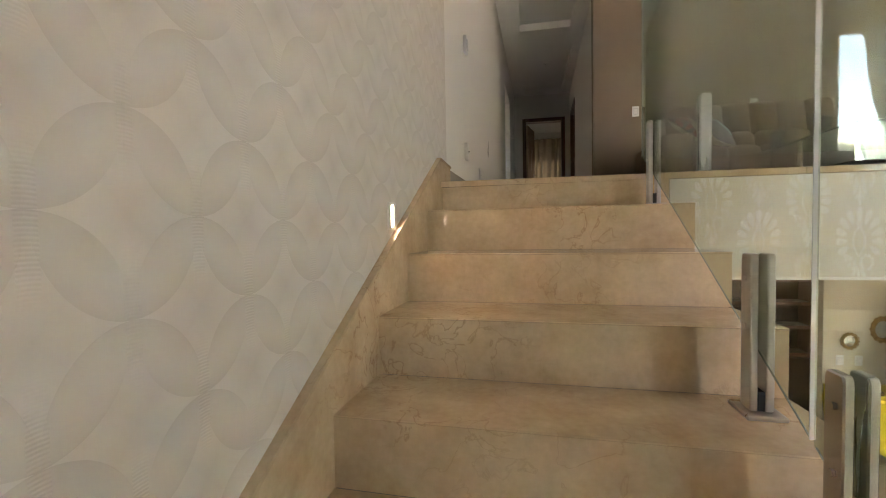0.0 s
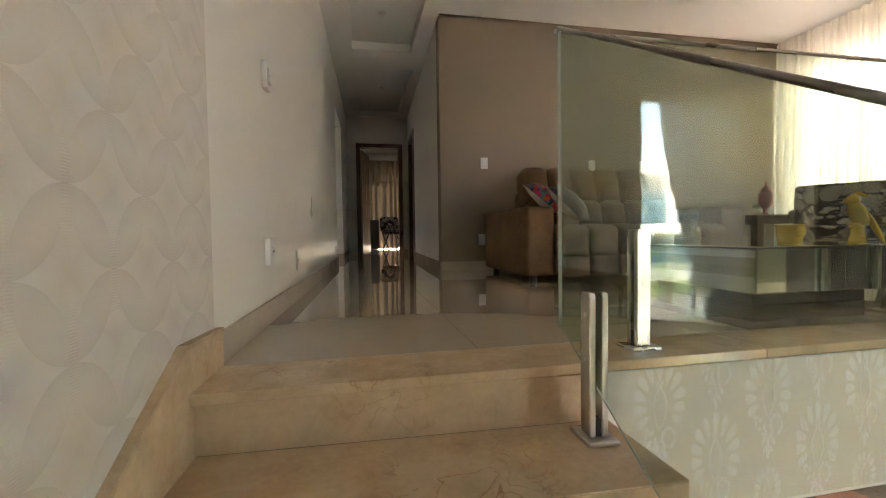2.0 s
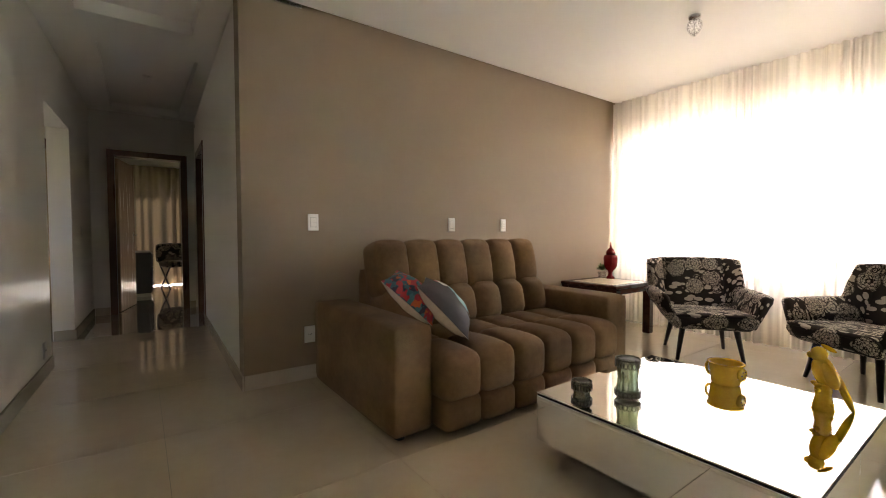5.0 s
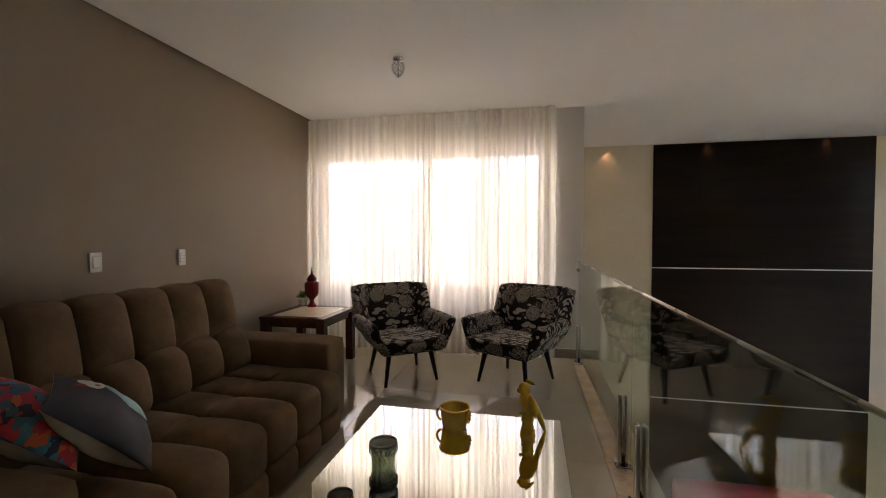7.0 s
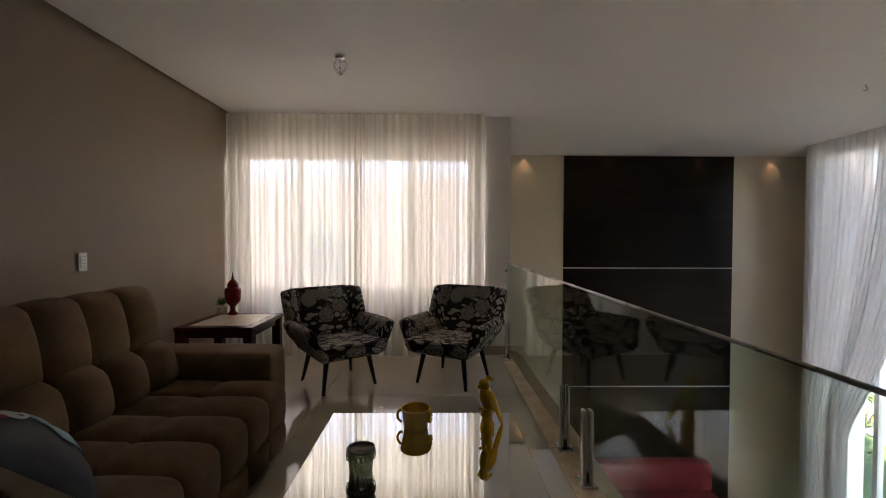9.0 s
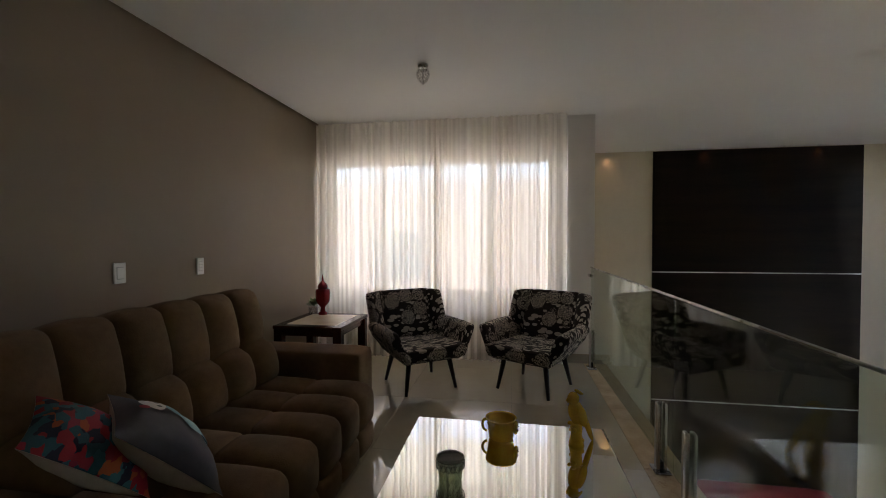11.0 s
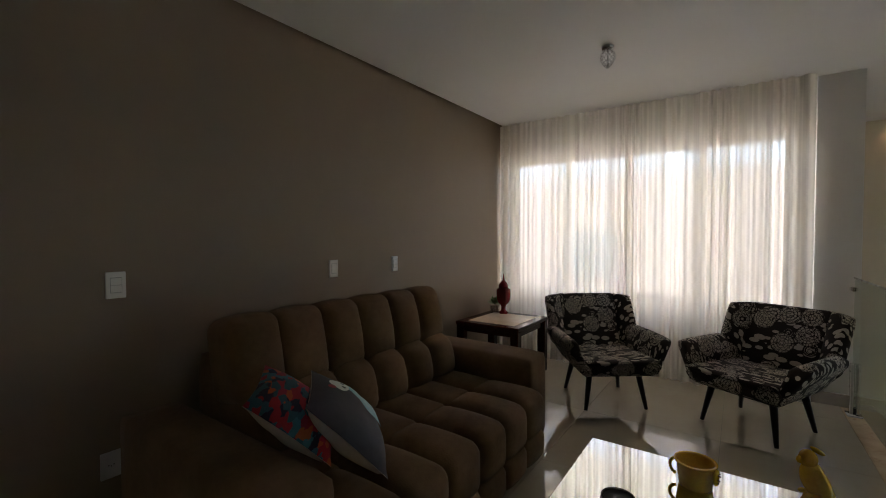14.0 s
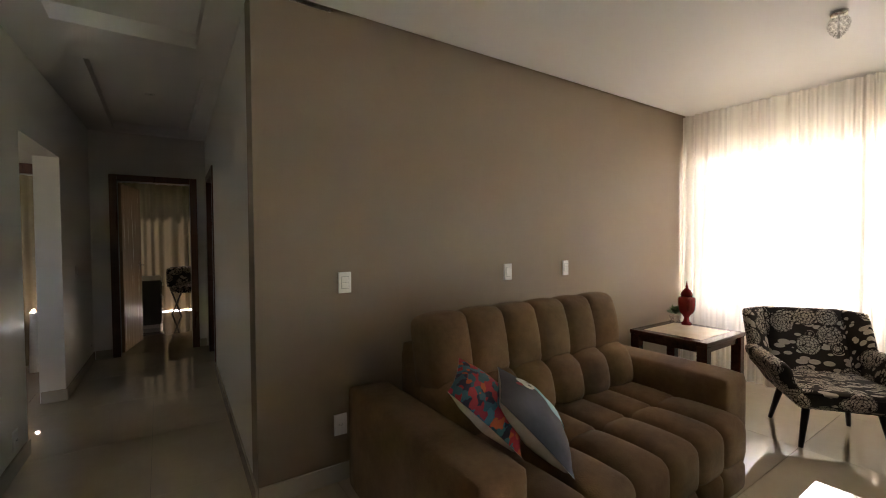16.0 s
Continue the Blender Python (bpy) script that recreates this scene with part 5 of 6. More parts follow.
hook = thing("ceiling_hook", "small metal hook in the high ceiling", "hook", (4.4, -0.25, CEIL))
bm = add_cyl(bmesh.new(), (0, 0, 0), (0, 0, -0.02), 0.004, n=8)
for i in range(7):
    a0, a1 = radians(90 + 36 * i), radians(126 + 36 * i)
    add_cyl(bm, (0.018 * math.cos(a0), 0, -0.038 + 0.018 * math.sin(a0)), (0.018 * math.cos(a1), 0, -0.038 + 0.018 * math.sin(a1)), 0.004, n=6)
part("loop", bm, M["steel"], hook)

# ---- south window and curtain ----
win2 = tagged(new("window_2"), "tall glazed window to the garden with white frame", "window", "", "structure")
WYS = SOUTH - 0.1
part("window_frame", boxes([(SX0, SX1, WYS - 0.04, WYS + 0.04, SZ1 - 0.06, SZ1), (SX0, SX1, WYS - 0.04, WYS + 0.04, SZ0, SZ0 + 0.06), (SX0, SX0 + 0.06, WYS - 0.04, WYS + 0.04, SZ0 + 0.06, SZ1 - 0.06),
                            (SX1 - 0.06, SX1, WYS - 0.04, WYS + 0.04, SZ0 + 0.06, SZ1 - 0.06), (5.86, 5.92, WYS - 0.04, WYS + 0.04, SZ0 + 0.06, SZ1 - 0.06)]), M["aluminium"], win2)
for x0, x1 in ((SX0 + 0.06, 5.86), (5.92, SX1 - 0.06)):
    pn = part("pane", box(x0, x1, WYS - 0.004, WYS + 0.004, SZ0 + 0.06, SZ1 - 0.06), M["pane"], win2)
    pn.visible_shadow = False
drape = thing("tied_curtain", "white sheer curtain tied back beside the tall window", "curtain")
part("cloth", pleats((5.02, SOUTH + 0.10), (6.78, SOUTH + 0.10), LOW + 0.02, CEIL - 0.002, 0.040, 0.10, 5, rows=26, tie=(-1.2, 0.40, 0)), M["sheer_white"], drape, smooth=True)

# ---- corridor doors ----
door = tagged(new("door_1"), "open wooden door with a dark frame at the corridor's end", "door", "", "structure")
part("door_frame", boxes([(0.185, 0.262, 9.835, 10.02, 0, 2.187), (1.008, 1.085, 9.835, 10.02, 0, 2.187), (0.263, 1.007, 9.835, 10.02, 2.112, 2.187)]), M["frame_wood"], door)
leaf = part("leaf", box(0, 0.735, -0.018, 0.018, 0.008, 2.10, 0.002), M["leaf_wood"], door)
leaf.matrix_local = pose(0.275, 10.02, 0, 0, 0, 77)
bm = add_cyl(bmesh.new(), (0.67, -0.02, 1.06), (0.67, -0.06, 1.06), 0.010, n=10)
add_cyl(bm, (0.675, -0.055, 1.06), (0.56, -0.055, 1.06), 0.009, n=10)
add_box(bm, 0.65, 0.69, -0.022, -0.0185, 0.99, 1.10, 0.002)
hd = part("handle", bm, M["lamp_chrome"], leaf, "chrome lever handle")
door2 = tagged(new("door_2"), "closed dark wooden door in the corridor wall", "door", "", "structure")
for y0, y1, z0, z1 in ((8.55, 8.63, 0, 2.19), (9.49, 9.57, 0, 2.19), (8.631, 9.489, 2.11, 2.19)):
    bm = bmesh.new()
    add_line_box(bm, (hall_e(y1) - 0.012, y1), (hall_e(y0) - 0.012, y0), 0.19, z0, z1)
    part("door_frame", bm, M["frame_wood"], door2)
part("leaf", add_line_box(bmesh.new(), (hall_e(9.488) + 0.06, 9.488), (hall_e(8.632) + 0.06, 8.632), 0.035, 0.005, 2.108), M["frame_wood"], door2)

# ---- room at the corridor's end ----
bed_curtain = thing("beige_curtain", "heavy pleated beige curtain in the far room", "curtain")
part("cloth", pleats((-1.15, 13.30), (2.2, 13.30), 0.012, 2.465, 0.05, 0.14, 11), M["drape"], bed_curtain, smooth=True)
part("pelmet", box(-1.2, 2.25, 13.2, 13.459, 2.46, 2.619), M["white"], bed_curtain)
desk = thing("dresser", "dark grey lacquered dresser with metal pulls in the far room", "dresser")
part("body", box(0.18, 0.675, 11.55, 12.65, 0.06, 0.76, 0.004), M["grey_lacquer"], desk)
for i in range(3):
    part("drawer_front", box(0.676, 0.692, 11.57, 12.63, 0.09 + i * 0.22, 0.295 + i * 0.22, 0.003), M["grey_lacquer"], desk)
    part("pull", cyl((0.705, 11.95, 0.20 + i * 0.22), (0.705, 12.25, 0.20 + i * 0.22), 0.008, n=8), M["lamp_chrome"], desk)
part("plinth", box(0.20, 0.65, 11.58, 12.62, 0, 0.061), M["ceramic"], desk)
side_chair = thing("desk_chair", "dark floral upholstered chair on crossed legs in the far room", "chair", (1.10, 12.75, 0), 20)
part("seat", puff(-0.24, 0.24, -0.22, 0.22, 0.42, 0.54, 0.05, 0.01), M["floral"], side_chair, smooth=True)
part("backrest", puff(-0.27, 0.27, 0.16, 0.26, 0.5, 0.88, 0.05, 0.01), M["floral"], side_chair, smooth=True)
for sx in (-0.2, 0.2):
    part("leg", cyl((sx, -0.2, 0), (sx, 0.2, 0.43), 0.016, n=8), M["leg_black"], side_chair)
    part("leg", cyl((sx, 0.2, 0), (sx, -0.2, 0.43), 0.016, n=8), M["leg_black"], side_chair)

# ---- room beyond the corridor opening ----
bc = thing("bedroom_curtain", "pleated beige curtain with a dark wooden pelmet", "curtain")
part("cloth", pleats((-2.6, 9.88), (-0.36, 9.88), 0.03, 2.12, 0.05, 0.14, 13), M["drape"], bc, smooth=True)
part("pelmet", box(-2.7, -0.33, 9.80, 9.95, 2.13, 2.24, 0.004), M["frame_wood"], bc)
bed = thing("bed", "bed with white linen and a pillow in the side room", "bed")
part("mattress", puff(-2.4, -0.62, 8.7, 9.7, 0.12, 0.48, 0.06, 0.0), M["linen"], bed, smooth=True)
part("bed_frame", box(-2.42, -0.6, 8.68, 9.72, 0.0, 0.13, 0.01), M["frame_wood"], bed)
part("pillow", puff(-1.1, -0.66, 8.9, 9.4, 0.46, 0.62, 0.08, 0.02), M["linen"], bed, smooth=True)
# No lamp here: glowing ball added for the light spot at the curtain's foot.
glow_ball = thing("bedside_lamp", "small glowing ball added for the bright spot beside the curtain", "lamp", (-0.46, 9.66, 0.0))
part("stand", cyl((0, 0, 0), (0, 0, 0.642), 0.05, 0.03), M["ceramic"], glow_ball)
part("bulb", ball((0, 0, 0.655), 0.016), M["led"], glow_ball)

# ---- lower room ----
cab = thing("sideboard", "bright yellow lacquered two-door cabinet with curved legs", "cabinet", (4.29, 6.0, LOW))
CW, CD, CH = 0.47, 0.25, 0.84
part("cabinet_top", hull([(x, y, z) for z in (CH - 0.035, CH) for x, y in ((-CW - 0.03, CD), (CW + 0.03, CD), (CW + 0.03, -CD), (0.3, -CD - 0.05), (-0.3, -CD - 0.05), (-CW - 0.03, -CD))], 0.008, 2), M["yellow"], cab)
part("body", hull([(x, y, z) for x, y, z in ((-CW, CD - 0.02, 0.2), (CW, CD - 0.02, 0.2), (-CW, CD - 0.02, CH - 0.036), (CW, CD - 0.02, CH - 0.036), (-CW, -CD + 0.03, 0.2), (CW, -CD + 0.03, 0.2),
                                             (-CW, -CD + 0.03, CH - 0.036), (CW, -CD + 0.03, CH - 0.036))], 0.006, 1), M["yellow"], cab)
for sx in (-1, 1):
    bm = bmesh.new()
    n = 9
    top, bot = [], []
    for i in range(n + 1):
        u = i / n
        x = sx * (0.004 + (CW - 0.05) * u)
        y = -CD + 0.028 - 0.045 * (1 - u * u)
        zb = 0.20 + 0.05 * math.cos(u * math.pi * 1.6 + 2.6)
        top.append((x, y, CH - 0.06)), bot.append((x, y, zb))
    vt, vb = [bm.verts.new(p) for p in top], [bm.verts.new(p) for p in bot]
    vt2, vb2 = [bm.verts.new((p[0], p[1] + 0.02, p[2])) for p in top], [bm.verts.new((p[0], p[1] + 0.02, p[2])) for p in bot]
    for i in range(n):
        for q in ((vt[i], vt[i + 1], vb[i + 1], vb[i]), (vt2[i], vb2[i], vb2[i + 1], vt2[i + 1]), (vt[i], vt2[i], vt2[i + 1], vt[i + 1]), (vb[i], vb[i + 1], vb2[i + 1], vb2[i])):
            bm.faces.new(q)
    for i in (0, n):
        bm.faces.new((vt[i], vb[i], vb2[i], vt2[i]))
    bmesh.ops.recalc_face_normals(bm, faces=bm.faces[:])
    d = part("door", bm, M["yellow"], cab)
    part("knob", ball((sx * 0.035, -CD - 0.03, CH - 0.13), 0.011, 10), M["gilt"], d)
    for y in (-CD + 0.03, CD - 0.04):
        prof = [(0.030, CH - 0.04), (0.036, CH - 0.16), (0.024, 0.40), (0.022, 0.22), (0.018, 0.1), (0.013, 0.0)]
        bm = bmesh.new()
        rings = []
        for w, z in prof:
            off = 0.012 * math.sin((CH - z) / CH * math.pi * 2)
            cx = sx * (CW - 0.01 + off)
            rings.append([bm.verts.new((cx + dx * w, y + dy * w, z)) for dx, dy in ((-1, -1), (1, -1), (1, 1), (-1, 1))])
        for a, b in zip(rings, rings[1:]):
            for i in range(4):
                bm.faces.new((a[i], a[(i + 1) % 4], b[(i + 1) % 4], b[i]))
        bm.faces.new(rings[0]), bm.faces.new(rings[-1])
        bmesh.ops.recalc_face_normals(bm, faces=bm.faces[:])
        part("leg", bm, M["yellow"], cab)

urn = thing("flower_vase", "white footed vase with cream roses and dark foliage", "vase", (4.52, 5.96, LOW + CH))
part("vase", lathe([(0.0, 0.0), (0.055, 0.0), (0.05, 0.015), (0.018, 0.035), (0.016, 0.06), (0.045, 0.09), (0.06, 0.13), (0.055, 0.18), (0.068, 0.205), (0.06, 0.205), (0.045, 0.18), (0.0, 0.15)], 24), M["ceramic"], urn, smooth=True)
rng = random.Random(21)
bm = bmesh.new()
leaf_tuft(bm, (0, 0, 0.31), 480, 0.16, 0.055, 0.018, rng, 0.3)
tagged(part("foliage", bm, M["dusty_leaf"], urn), kind="stuff")
for a, rr, z in ((0.3, 0.13, 0.27), (1.4, 0.12, 0.30), (2.6, 0.14, 0.25), (3.6, 0.12, 0.30), (4.4, 0.15, 0.24), (5.2, 0.14, 0.25), (5.9, 0.10, 0.36), (4.7, 0.05, 0.40)):
    bm = bmesh.new()
    c = Vector((1.2 * rr * math.cos(a), 1.2 * rr * math.sin(a), 0.24 + (z - 0.24) * 1.5))
    for lay in range(4):
        for i in range(5):
            b = 2 * math.pi * (i / 5 + lay * 0.13)
            d = Vector((math.cos(b), math.sin(b), 0))
            r0 = 0.012 + 0.012 * lay
            p = c + d * r0
            s = Vector((-d.y, d.x, 0)) * (0.018 + 0.010 * lay)
            up = Vector((0, 0, 0.055 - 0.008 * lay))
            q = [bm.verts.new(p - s * 0.6 - Vector((0, 0, 0.01))), bm.verts.new(p + s * 0.6 - Vector((0, 0, 0.01))), bm.verts.new(p + s + up + d * 0.004 * lay), bm.verts.new(p - s + up + d * 0.004 * lay)]
            bm.faces.new(q)
    part("rose", bm, M["rose"], urn)
tray = thing("wooden_box", "flat dark wooden box lying on the yellow cabinet", "box", (3.98, 5.93, LOW + CH), 8)
part("case", box(-0.17, 0.17, -0.13, 0.13, 0, 0.045, 0.004), M["frame_wood"], tray)
part("lid_inlay", box(-0.11, 0.11, -0.08, 0.08, 0.0455, 0.049), M["bark"], tray)


def wall_mirror(at, rx, rz, label):
    t = thing("wall_mirror", label, "mirror", at, 0, "ornate wall mirrors")
    n = 36
    ring = lambda k, y: [(rx * k * math.cos(2 * math.pi * i / n), y, rz * k * math.sin(2 * math.pi * i / n)) for i in range(n)]
    bm = bmesh.new()
    loops = [[bm.verts.new(p) for p in ring(k, y)] for k, y in ((0.66, -0.004), (0.70, -0.02), (0.84, -0.028), (1.0, -0.016), (1.02, -0.001))]
    for a, b in zip(loops, loops[1:]):
        for i in range(n):
            bm.faces.new((a[i], a[(i + 1) % n], b[(i + 1) % n], b[i]))
    for i in range(14):
        a = 2 * math.pi * i / 14
        r2 = bmesh.ops.create_icosphere(bm, subdivisions=1, radius=rx * 0.16)
        bmesh.ops.translate(bm, vec=(rx * math.cos(a), -0.012, rz * math.sin(a)), verts=r2["verts"])
    bmesh.ops.recalc_face_normals(bm, faces=bm.faces[:])
    part("frame", bm, M["gilt"], t)
    bm = bmesh.new()
    bm.faces.new([bm.verts.new(p) for p in ring(0.68, -0.006)])
    part("glass", bm, M["mirror"], t)
    return t


wall_mirror((4.465, 6.3, -1.54), 0.125, 0.155, "oval mirror in an ornate gilt frame on the beige wall")
wall_mirror((4.12, 6.3, -1.69), 0.095, 0.10, "small round convex mirror on the beige wall")
wall_mirror((4.735, 6.3, -1.69), 0.075, 0.105, "small dark oval framed mirror on the beige wall")
switch_plate((4.02, 6.3, -1.93), 0, 1, "white switch on the lower beige wall")
switch_plate((4.22, 6.3, -1.93), 0, 1, "white switch on the lower beige wall")
shelf = thing("bar_shelf", "dark wooden bar shelf with glasses beyond the lower wall", "shelf")
part("back", box(2.4, 3.775, 6.62, 6.65, LOW, -0.53), M["wood_dark"], shelf)
for z in (-0.95, -1.25, -1.55, -1.9):
    part("board", box(2.4, 3.775, 6.36, 6.62, z - 0.02, z + 0.02, 0.003), M["frame_wood"], shelf)
part("upright", box(3.74, 3.778, 6.34, 6.619, LOW, -0.51, 0.003), M["frame_wood"], shelf)
part("counter", box(2.4, 3.735, 6.25, 6.35, LOW, -1.92, 0.004), M["wood_dark"], shelf)
rng = random.Random(5)
for z in (-1.55, -1.25):
    for i in range(7):
        g = thing("wine_glass", "clear stemmed glass on the dark bar shelf", "glass", (2.75 + 0.14 * i, 6.46, z + 0.02), group="bar glasses")
        part("bowl", lathe([(0.028, 0.0), (0.03, 0.003), (0.005, 0.008), (0.004, 0.07), (0.025, 0.09), (0.035, 0.13), (0.028, 0.17)], 14), M["crystal"], g, smooth=True)
mat_ob = thing("door_mat", "woven beige mat in front of the yellow cabinet", "mat", (3.95, 5.15, LOW))
part("weave", box(-0.35, 0.35, -0.2, 0.2, 0, 0.012, 0.004), M["pillow_back"], mat_ob)
part("fringe", boxes([(-0.35, 0.35, -0.2 + 0.05 * i, -0.19 + 0.05 * i, 0.0121, 0.014) for i in range(9)]), M["bark"], mat_ob)
rug = thing("floor_rug", "charcoal rug on the lower floor", "rug", (6.3, 0.3, LOW))
part("pile", box(-1.4, 0.2, -1.1, 1.1, 0, 0.018, 0.006), M["sofa_dark"], rug)
lounge = thing("lower_sofa", "deep red sofa against the panelled wall downstairs", "sofa", (6.95, 0.2, LOW))
part("base", puff(-0.4, 0.4, -1.0, 1.0, 0.0, 0.42, 0.04, 0.01), M["rug_red"], lounge, smooth=True)
part("backrest", puff(0.2, 0.45, -1.0, 1.0, 0.4, 0.85, 0.06, 0.01), M["rug_red"], lounge, smooth=True)

# garden glass of the lower room
gd = tagged(new("window_3"), "sliding glass doors from the lower room to the planted court", "door", "", "structure")
part("door_frame", boxes([(4.80, 4.86, 2.62, 5.715, LOW, LOW + 0.03), (4.80, 4.86, 5.66, 5.715, LOW + 0.03, -0.53), (4.80, 4.86, 2.62, 5.655, -0.59, -0.53)]), M["aluminium"], gd)
for y0, y1 in ((4.98, 5.655), (3.9, 4.965), (2.7, 3.885)):
    pn = part("pane", box(4.825, 4.835, y0, y1, LOW + 0.03, -0.59), M["pane"], gd)
    pn.visible_shadow = False
part("pull_bar", cyl((4.79, 4.97, LOW + 0.05), (4.79, 4.97, -0.6), 0.012, n=10), M["steel"], gd)
part("latch", box(4.772, 4.82, 4.94, 5.0, -2.22, -2.12, 0.003), M["lamp_chrome"], gd)


def fern_pot(at, seed, label="hanging fern in a half-round terracotta wall pot"):
    t = thing("wall_planter", label, "plant", at, 0, "wall planters of the court")
    part("pot", lathe([(0.0, -0.12), (0.05, -0.12), (0.10, -0.04), (0.115, 0.0), (0.10, 0.0), (0.0, -0.02)], 18), M["terracotta"], t, smooth=True)
    rng2 = random.Random(seed)
    bm = bmesh.new()
    for _ in range(34):
        a = rng2.uniform(math.pi, 2 * math.pi)
        L = rng2.uniform(0.38, 0.68)
        prev = Vector((0, -0.02, 0.0))
        d = Vector((math.cos(a) * 0.7, math.sin(a) * 0.5, rng2.uniform(0.5, 1.1))).normalized()
        for k in range(9):
            d = (d + Vector((0, 0, -0.24))).normalized()
            nx = prev + d * (L / 9)
            s = d.cross(Vector((0, 0, 1)))
            s = s.normalized() if s.length > 0.05 else Vector((1, 0, 0))
            w = 0.034 * (1 - k / 10)
            for sg in (-1, 1):
                tip = (prev + nx) / 2 + s * sg * w * 1.6 + d * 0.012
                bm.faces.new((bm.verts.new(prev), bm.verts.new(tip), bm.verts.new(nx)))
            prev = nx
    tagged(part("fronds", bm, M["fern"], t), kind="stuff")
    return t


for i, (x, z) in enumerate(((5.36, -1.92), (6.15, -1.92), (6.2, -2.45), (5.3, -1.5), (6.0, -1.45), (5.22, -2.22), (6.9, -2.0), (5.75, -2.2))):
    fern_pot((x, 5.90, z - 0.08), 40 + i)
bowl = thing("planter_bowl", "wide terracotta bowl lying on the bark bed", "planter", (5.95, 5.35, LOW - 0.04))
part("bowl", lathe([(0.0, 0.02), (0.2, 0.0), (0.3, 0.10), (0.34, 0.17), (0.32, 0.175), (0.27, 0.10), (0.0, 0.06)], 32), M["terracotta"], bowl, smooth=True)
bm = bmesh.new()
rng = random.Random(9)
for _ in range(2600):
    x, y = rng.uniform(4.95, 7.4), rng.uniform(3.6, 5.98)
    a, L, w = rng.uniform(0, 6.28), rng.uniform(0.012, 0.04), rng.uniform(0.006, 0.016)
    c, s = math.cos(a), math.sin(a)
    z = LOW - 0.036 + rng.uniform(0, 0.02)
    v = [bm.verts.new((x + dx * c * L - dy * s * w, y + dx * s * L + dy * c * w, z + 0.012 * dx * rng.uniform(-1, 1))) for dx, dy in ((-1, -1), (1, -1), (1, 1), (-1, 1))]
    bm.faces.new(v)
chips = tagged(part("bark_chips", bm, M["bark"]), "brown bark chips scattered over the bed", "mulch", "", "stuff")

# ---- outside ----
house = thing("house", "white two-storey house with blue glazing across the street", "house", (0, 0, 0))
part("wall", box(4, 30, -30, -22, LOW - 0.16, 4.2), M["facade"], house)
part("roof", box(3.6, 30.4, -30.3, -21.4, 4.2, 4.9, 0.03), M["facade"], house)
part("balcony", box(5, 29, -22, -20.8, 0.2, 0.5, 0.02), M["facade"], house)
for i in range(8):
    for z in (-2.4, 0.9):
        wdw = part("window", box(5.0 + 3.1 * i, 7.3 + 3.1 * i, -22.03, -21.985, z, z + 2.2), M["window_blue"], house)
        part("frame", boxes([(5.0 + 3.1 * i, 5.08 + 3.1 * i, -22.06, -22.031, z, z + 2.2), (6.1 + 3.1 * i, 6.2 + 3.1 * i, -22.06, -22.031, z, z + 2.2), (7.22 + 3.1 * i, 7.3 + 3.1 * i, -22.06, -22.031, z, z + 2.2)]), M["aluminium"], wdw)
house2 = thing("house", "pale pink rendered neighbouring house beside the window", "house", (0, 0, 0))
part("wall", box(9.6, 18, 1.0, 22, LOW - 0.16, 2.15), M["pink_facade"], house2)
part("parapet", box(9.59, 18.01, 0.99, 22.01, 2.15, 2.62, 0.005), M["pink_facade"], house2)
for y in (5.4, 9.2):
    wdw = part("window", box(9.57, 9.605, y, y + 1.2, 0.5, 1.5), M["window_blue"], house2)
    part("frame", boxes([(9.55, 9.569, y, y + 0.06, 0.5, 1.5), (9.55, 9.569, y + 1.14, y + 1.2, 0.5, 1.5)]), M["aluminium"], wdw)


def shrub(at, r, seed, label, tall=1.0):
    t = thing("shrub", label, "shrub", at, group="garden shrubs")
    rng2 = random.Random(seed)
    bm = bmesh.new()
    for _ in range(9):
        a = rng2.uniform(0, 6.28)
        add_cyl(bm, (0, 0, 0), (0.5 * r * math.cos(a), 0.5 * r * math.sin(a), r * 0.9 * tall), 0.02, 0.006, 6)
    part("stems", bm, M["bark"], t)
    bm = bmesh.new()
    for _ in range(60):
        a, e = rng2.uniform(0, 6.28), rng2.uniform(-0.2, 1.4)
        k = rng2.uniform(0.5, 1.0) * r
        leaf_tuft(bm, (k * math.cos(a) * math.cos(e), k * math.sin(a) * math.cos(e), r * 0.45 * tall + k * math.sin(e) * tall * 0.8), 16, r * 0.22, 0.09, 0.03, rng2, 0.3)
    tagged(part("leaves", bm, M["leaf"], t), kind="stuff")
    return t


for i, (x, y, r) in enumerate(((6.6, -4.2, 0.5), (7.6, -5.3, 0.6), (9.0, -4.6, 0.55), (8.4, -7.4, 0.7), (10.5, -6.6, 0.8), (12.5, -8.0, 0.8), (5.6, -6.2, 0.5), (4.6, -4.8, 0.5))):
    shrub((x, y, LOW - 0.16), r, 60 + i, "rounded green garden shrub on the lawn")


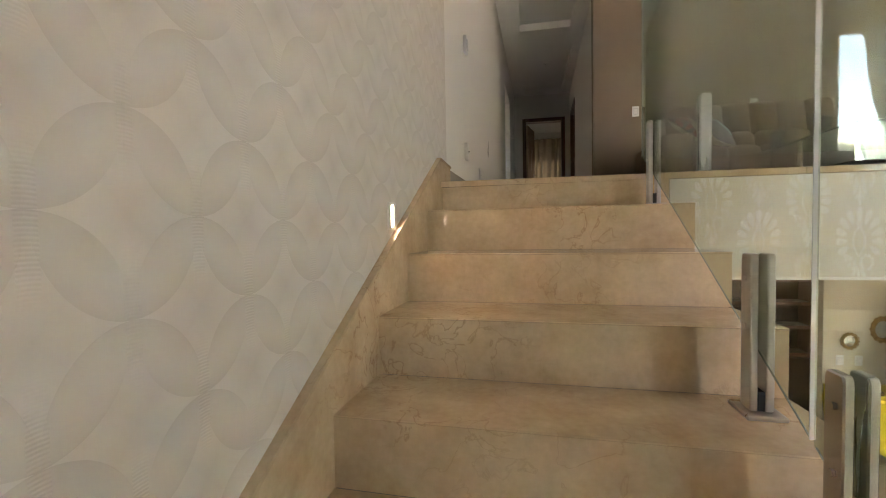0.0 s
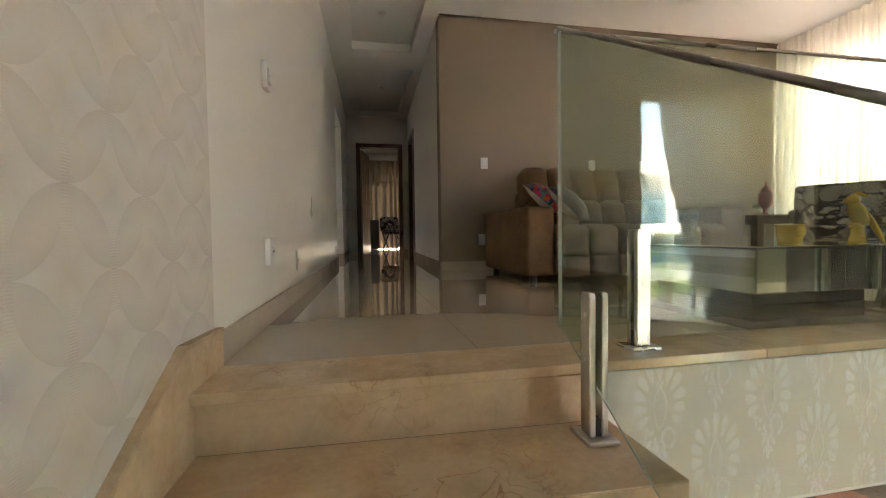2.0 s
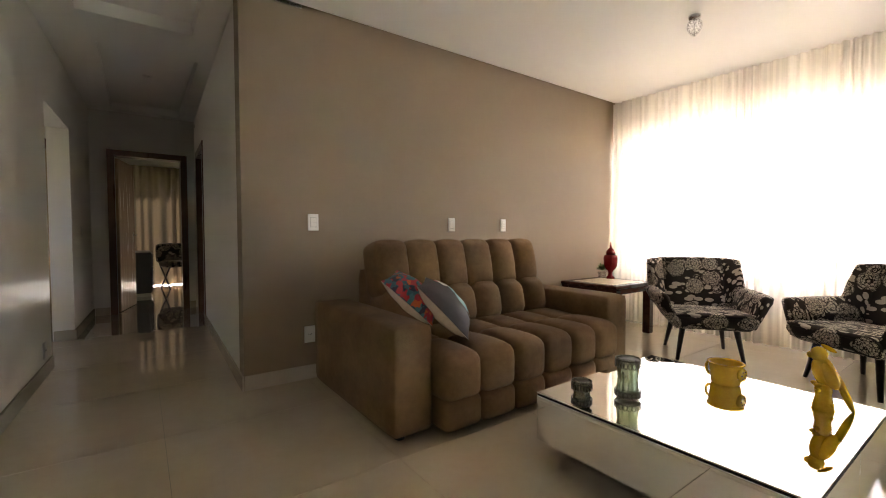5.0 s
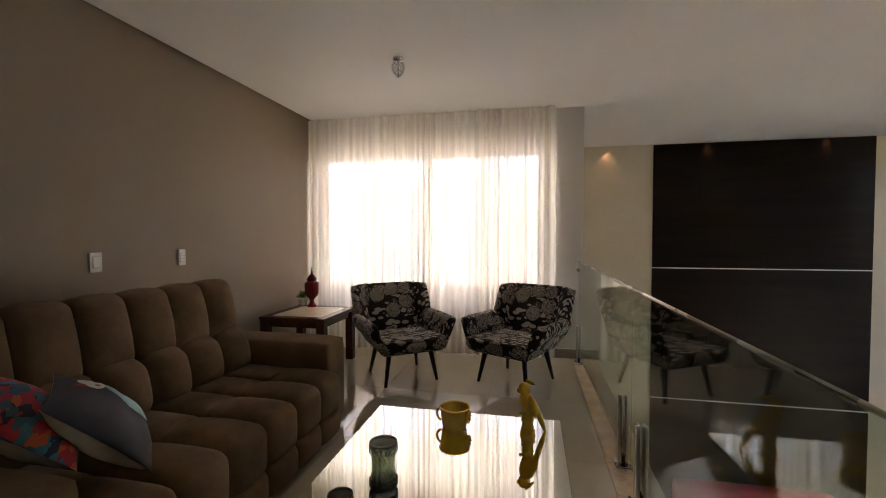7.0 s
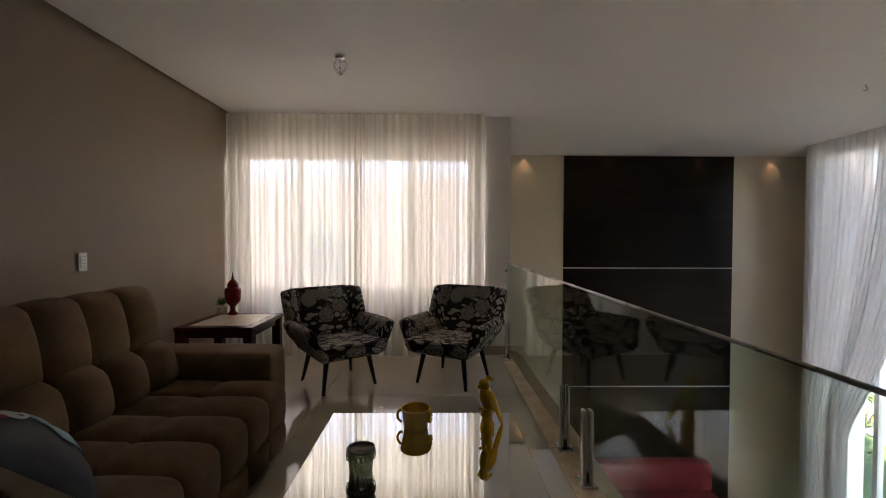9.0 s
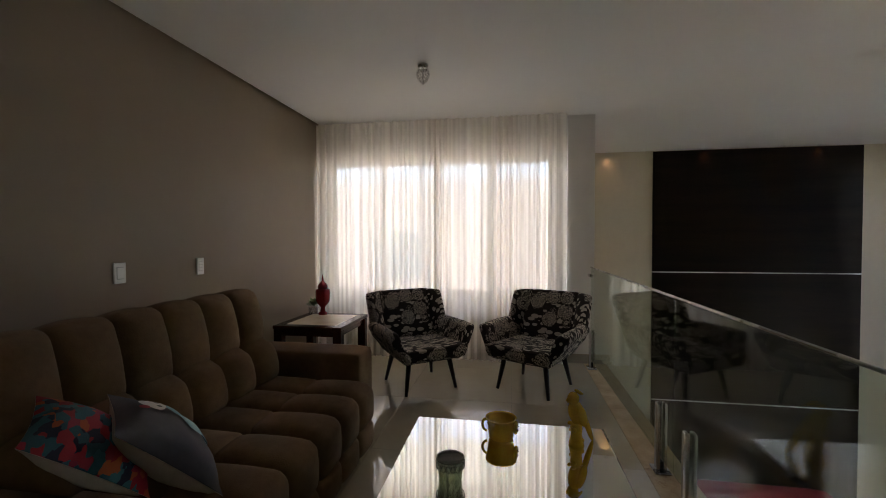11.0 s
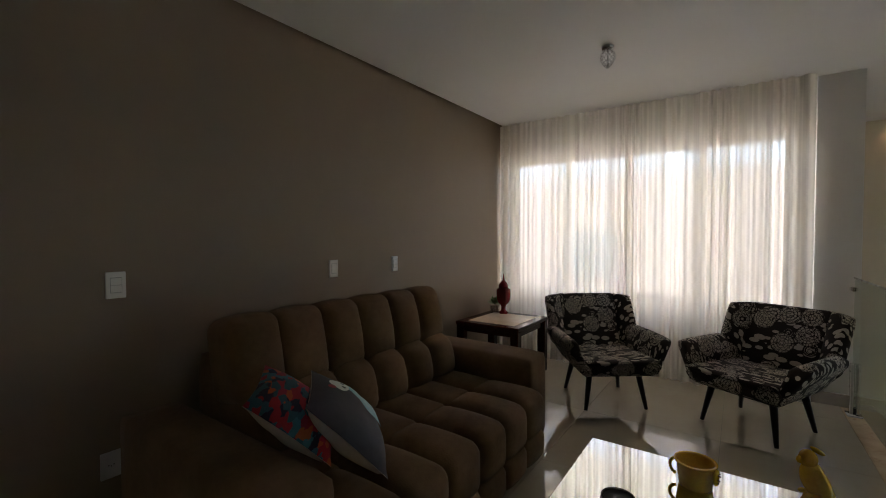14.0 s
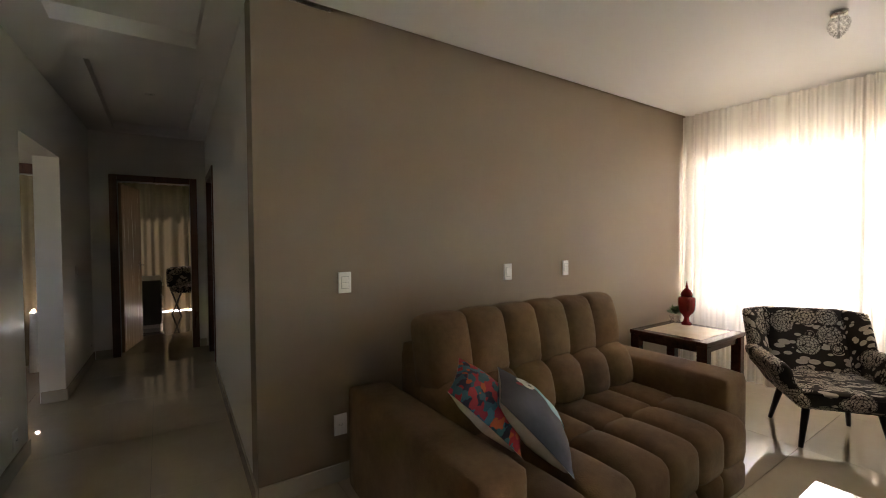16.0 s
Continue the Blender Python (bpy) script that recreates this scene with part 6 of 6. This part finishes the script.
def tree(at, h, seed):
    t = thing("tree", "slender garden tree with an open leafy crown", "tree", at, group="garden trees")
    rng2 = random.Random(seed)
    bm = add_cyl(bmesh.new(), (0, 0, 0), (0.05, 0.03, h * 0.5), 0.09, 0.05, 10)
    ends = []
    for i in range(9):
        a = 2 * math.pi * i / 9 + rng2.uniform(-0.3, 0.3)
        p = Vector((0.05, 0.03, h * rng2.uniform(0.35, 0.5)))
        q = p + Vector((math.cos(a) * h * 0.25, math.sin(a) * h * 0.25, h * rng2.uniform(0.2, 0.45)))
        add_cyl(bm, p, q, 0.035, 0.01, 6)
        ends += [q, p.lerp(q, 0.65)]
    part("trunk", bm, M["bark"], t)
    bm = bmesh.new()
    for q in ends:
        for _ in range(5):
            leaf_tuft(bm, q + Vector((rng2.gauss(0, 0.25), rng2.gauss(0, 0.25), rng2.gauss(0, 0.2))), 18, 0.28, 0.1, 0.03, rng2, 0.2)
    tagged(part("crown", bm, M["leaf"], t), kind="stuff")


for i, (x, y, h) in enumerate(((11.5, -9.0, 3.4), (14.5, -7.5, 3.8), (16, -18, 4.5))):
    tree((x, y, LOW - 0.16), h, 90 + i)

# ---- floor tiles ----
floor = tagged(new("floor"), "large polished beige porcelain floor tiles with thin joints", "floor", "", "structure")
PITCH, GAP = 0.9, 0.0012
for i in range(-5, 7):
    for j in range(-1, 13):
        x0, x1 = 0.60 + PITCH * i + GAP, 0.60 + PITCH * (i + 1) - GAP
        y0, y1 = 3.58 + PITCH * j + GAP, 3.58 + PITCH * (j + 1) - GAP
        y0 = max(y0, STRIP + 0.001)
        x1 = min(x1, EAST - 0.001)
        if x1 - x0 < 0.05 or y1 - y0 < 0.05:
            continue
        cx, cy = (x0 + x1) / 2, (y0 + y1) / 2
        inside = (cy < 5.9 and -0.7 < cx < EAST) or (5.9 <= cy < 9.9 and -3.6 < cx < 1.5) or (cy >= 9.9 and -3.6 < cx < 2.8 and cy < 13.7)
        if inside:
            part("tile", box(x0, x1, y0, y1, -0.011, 0.0), M["tile"], floor)
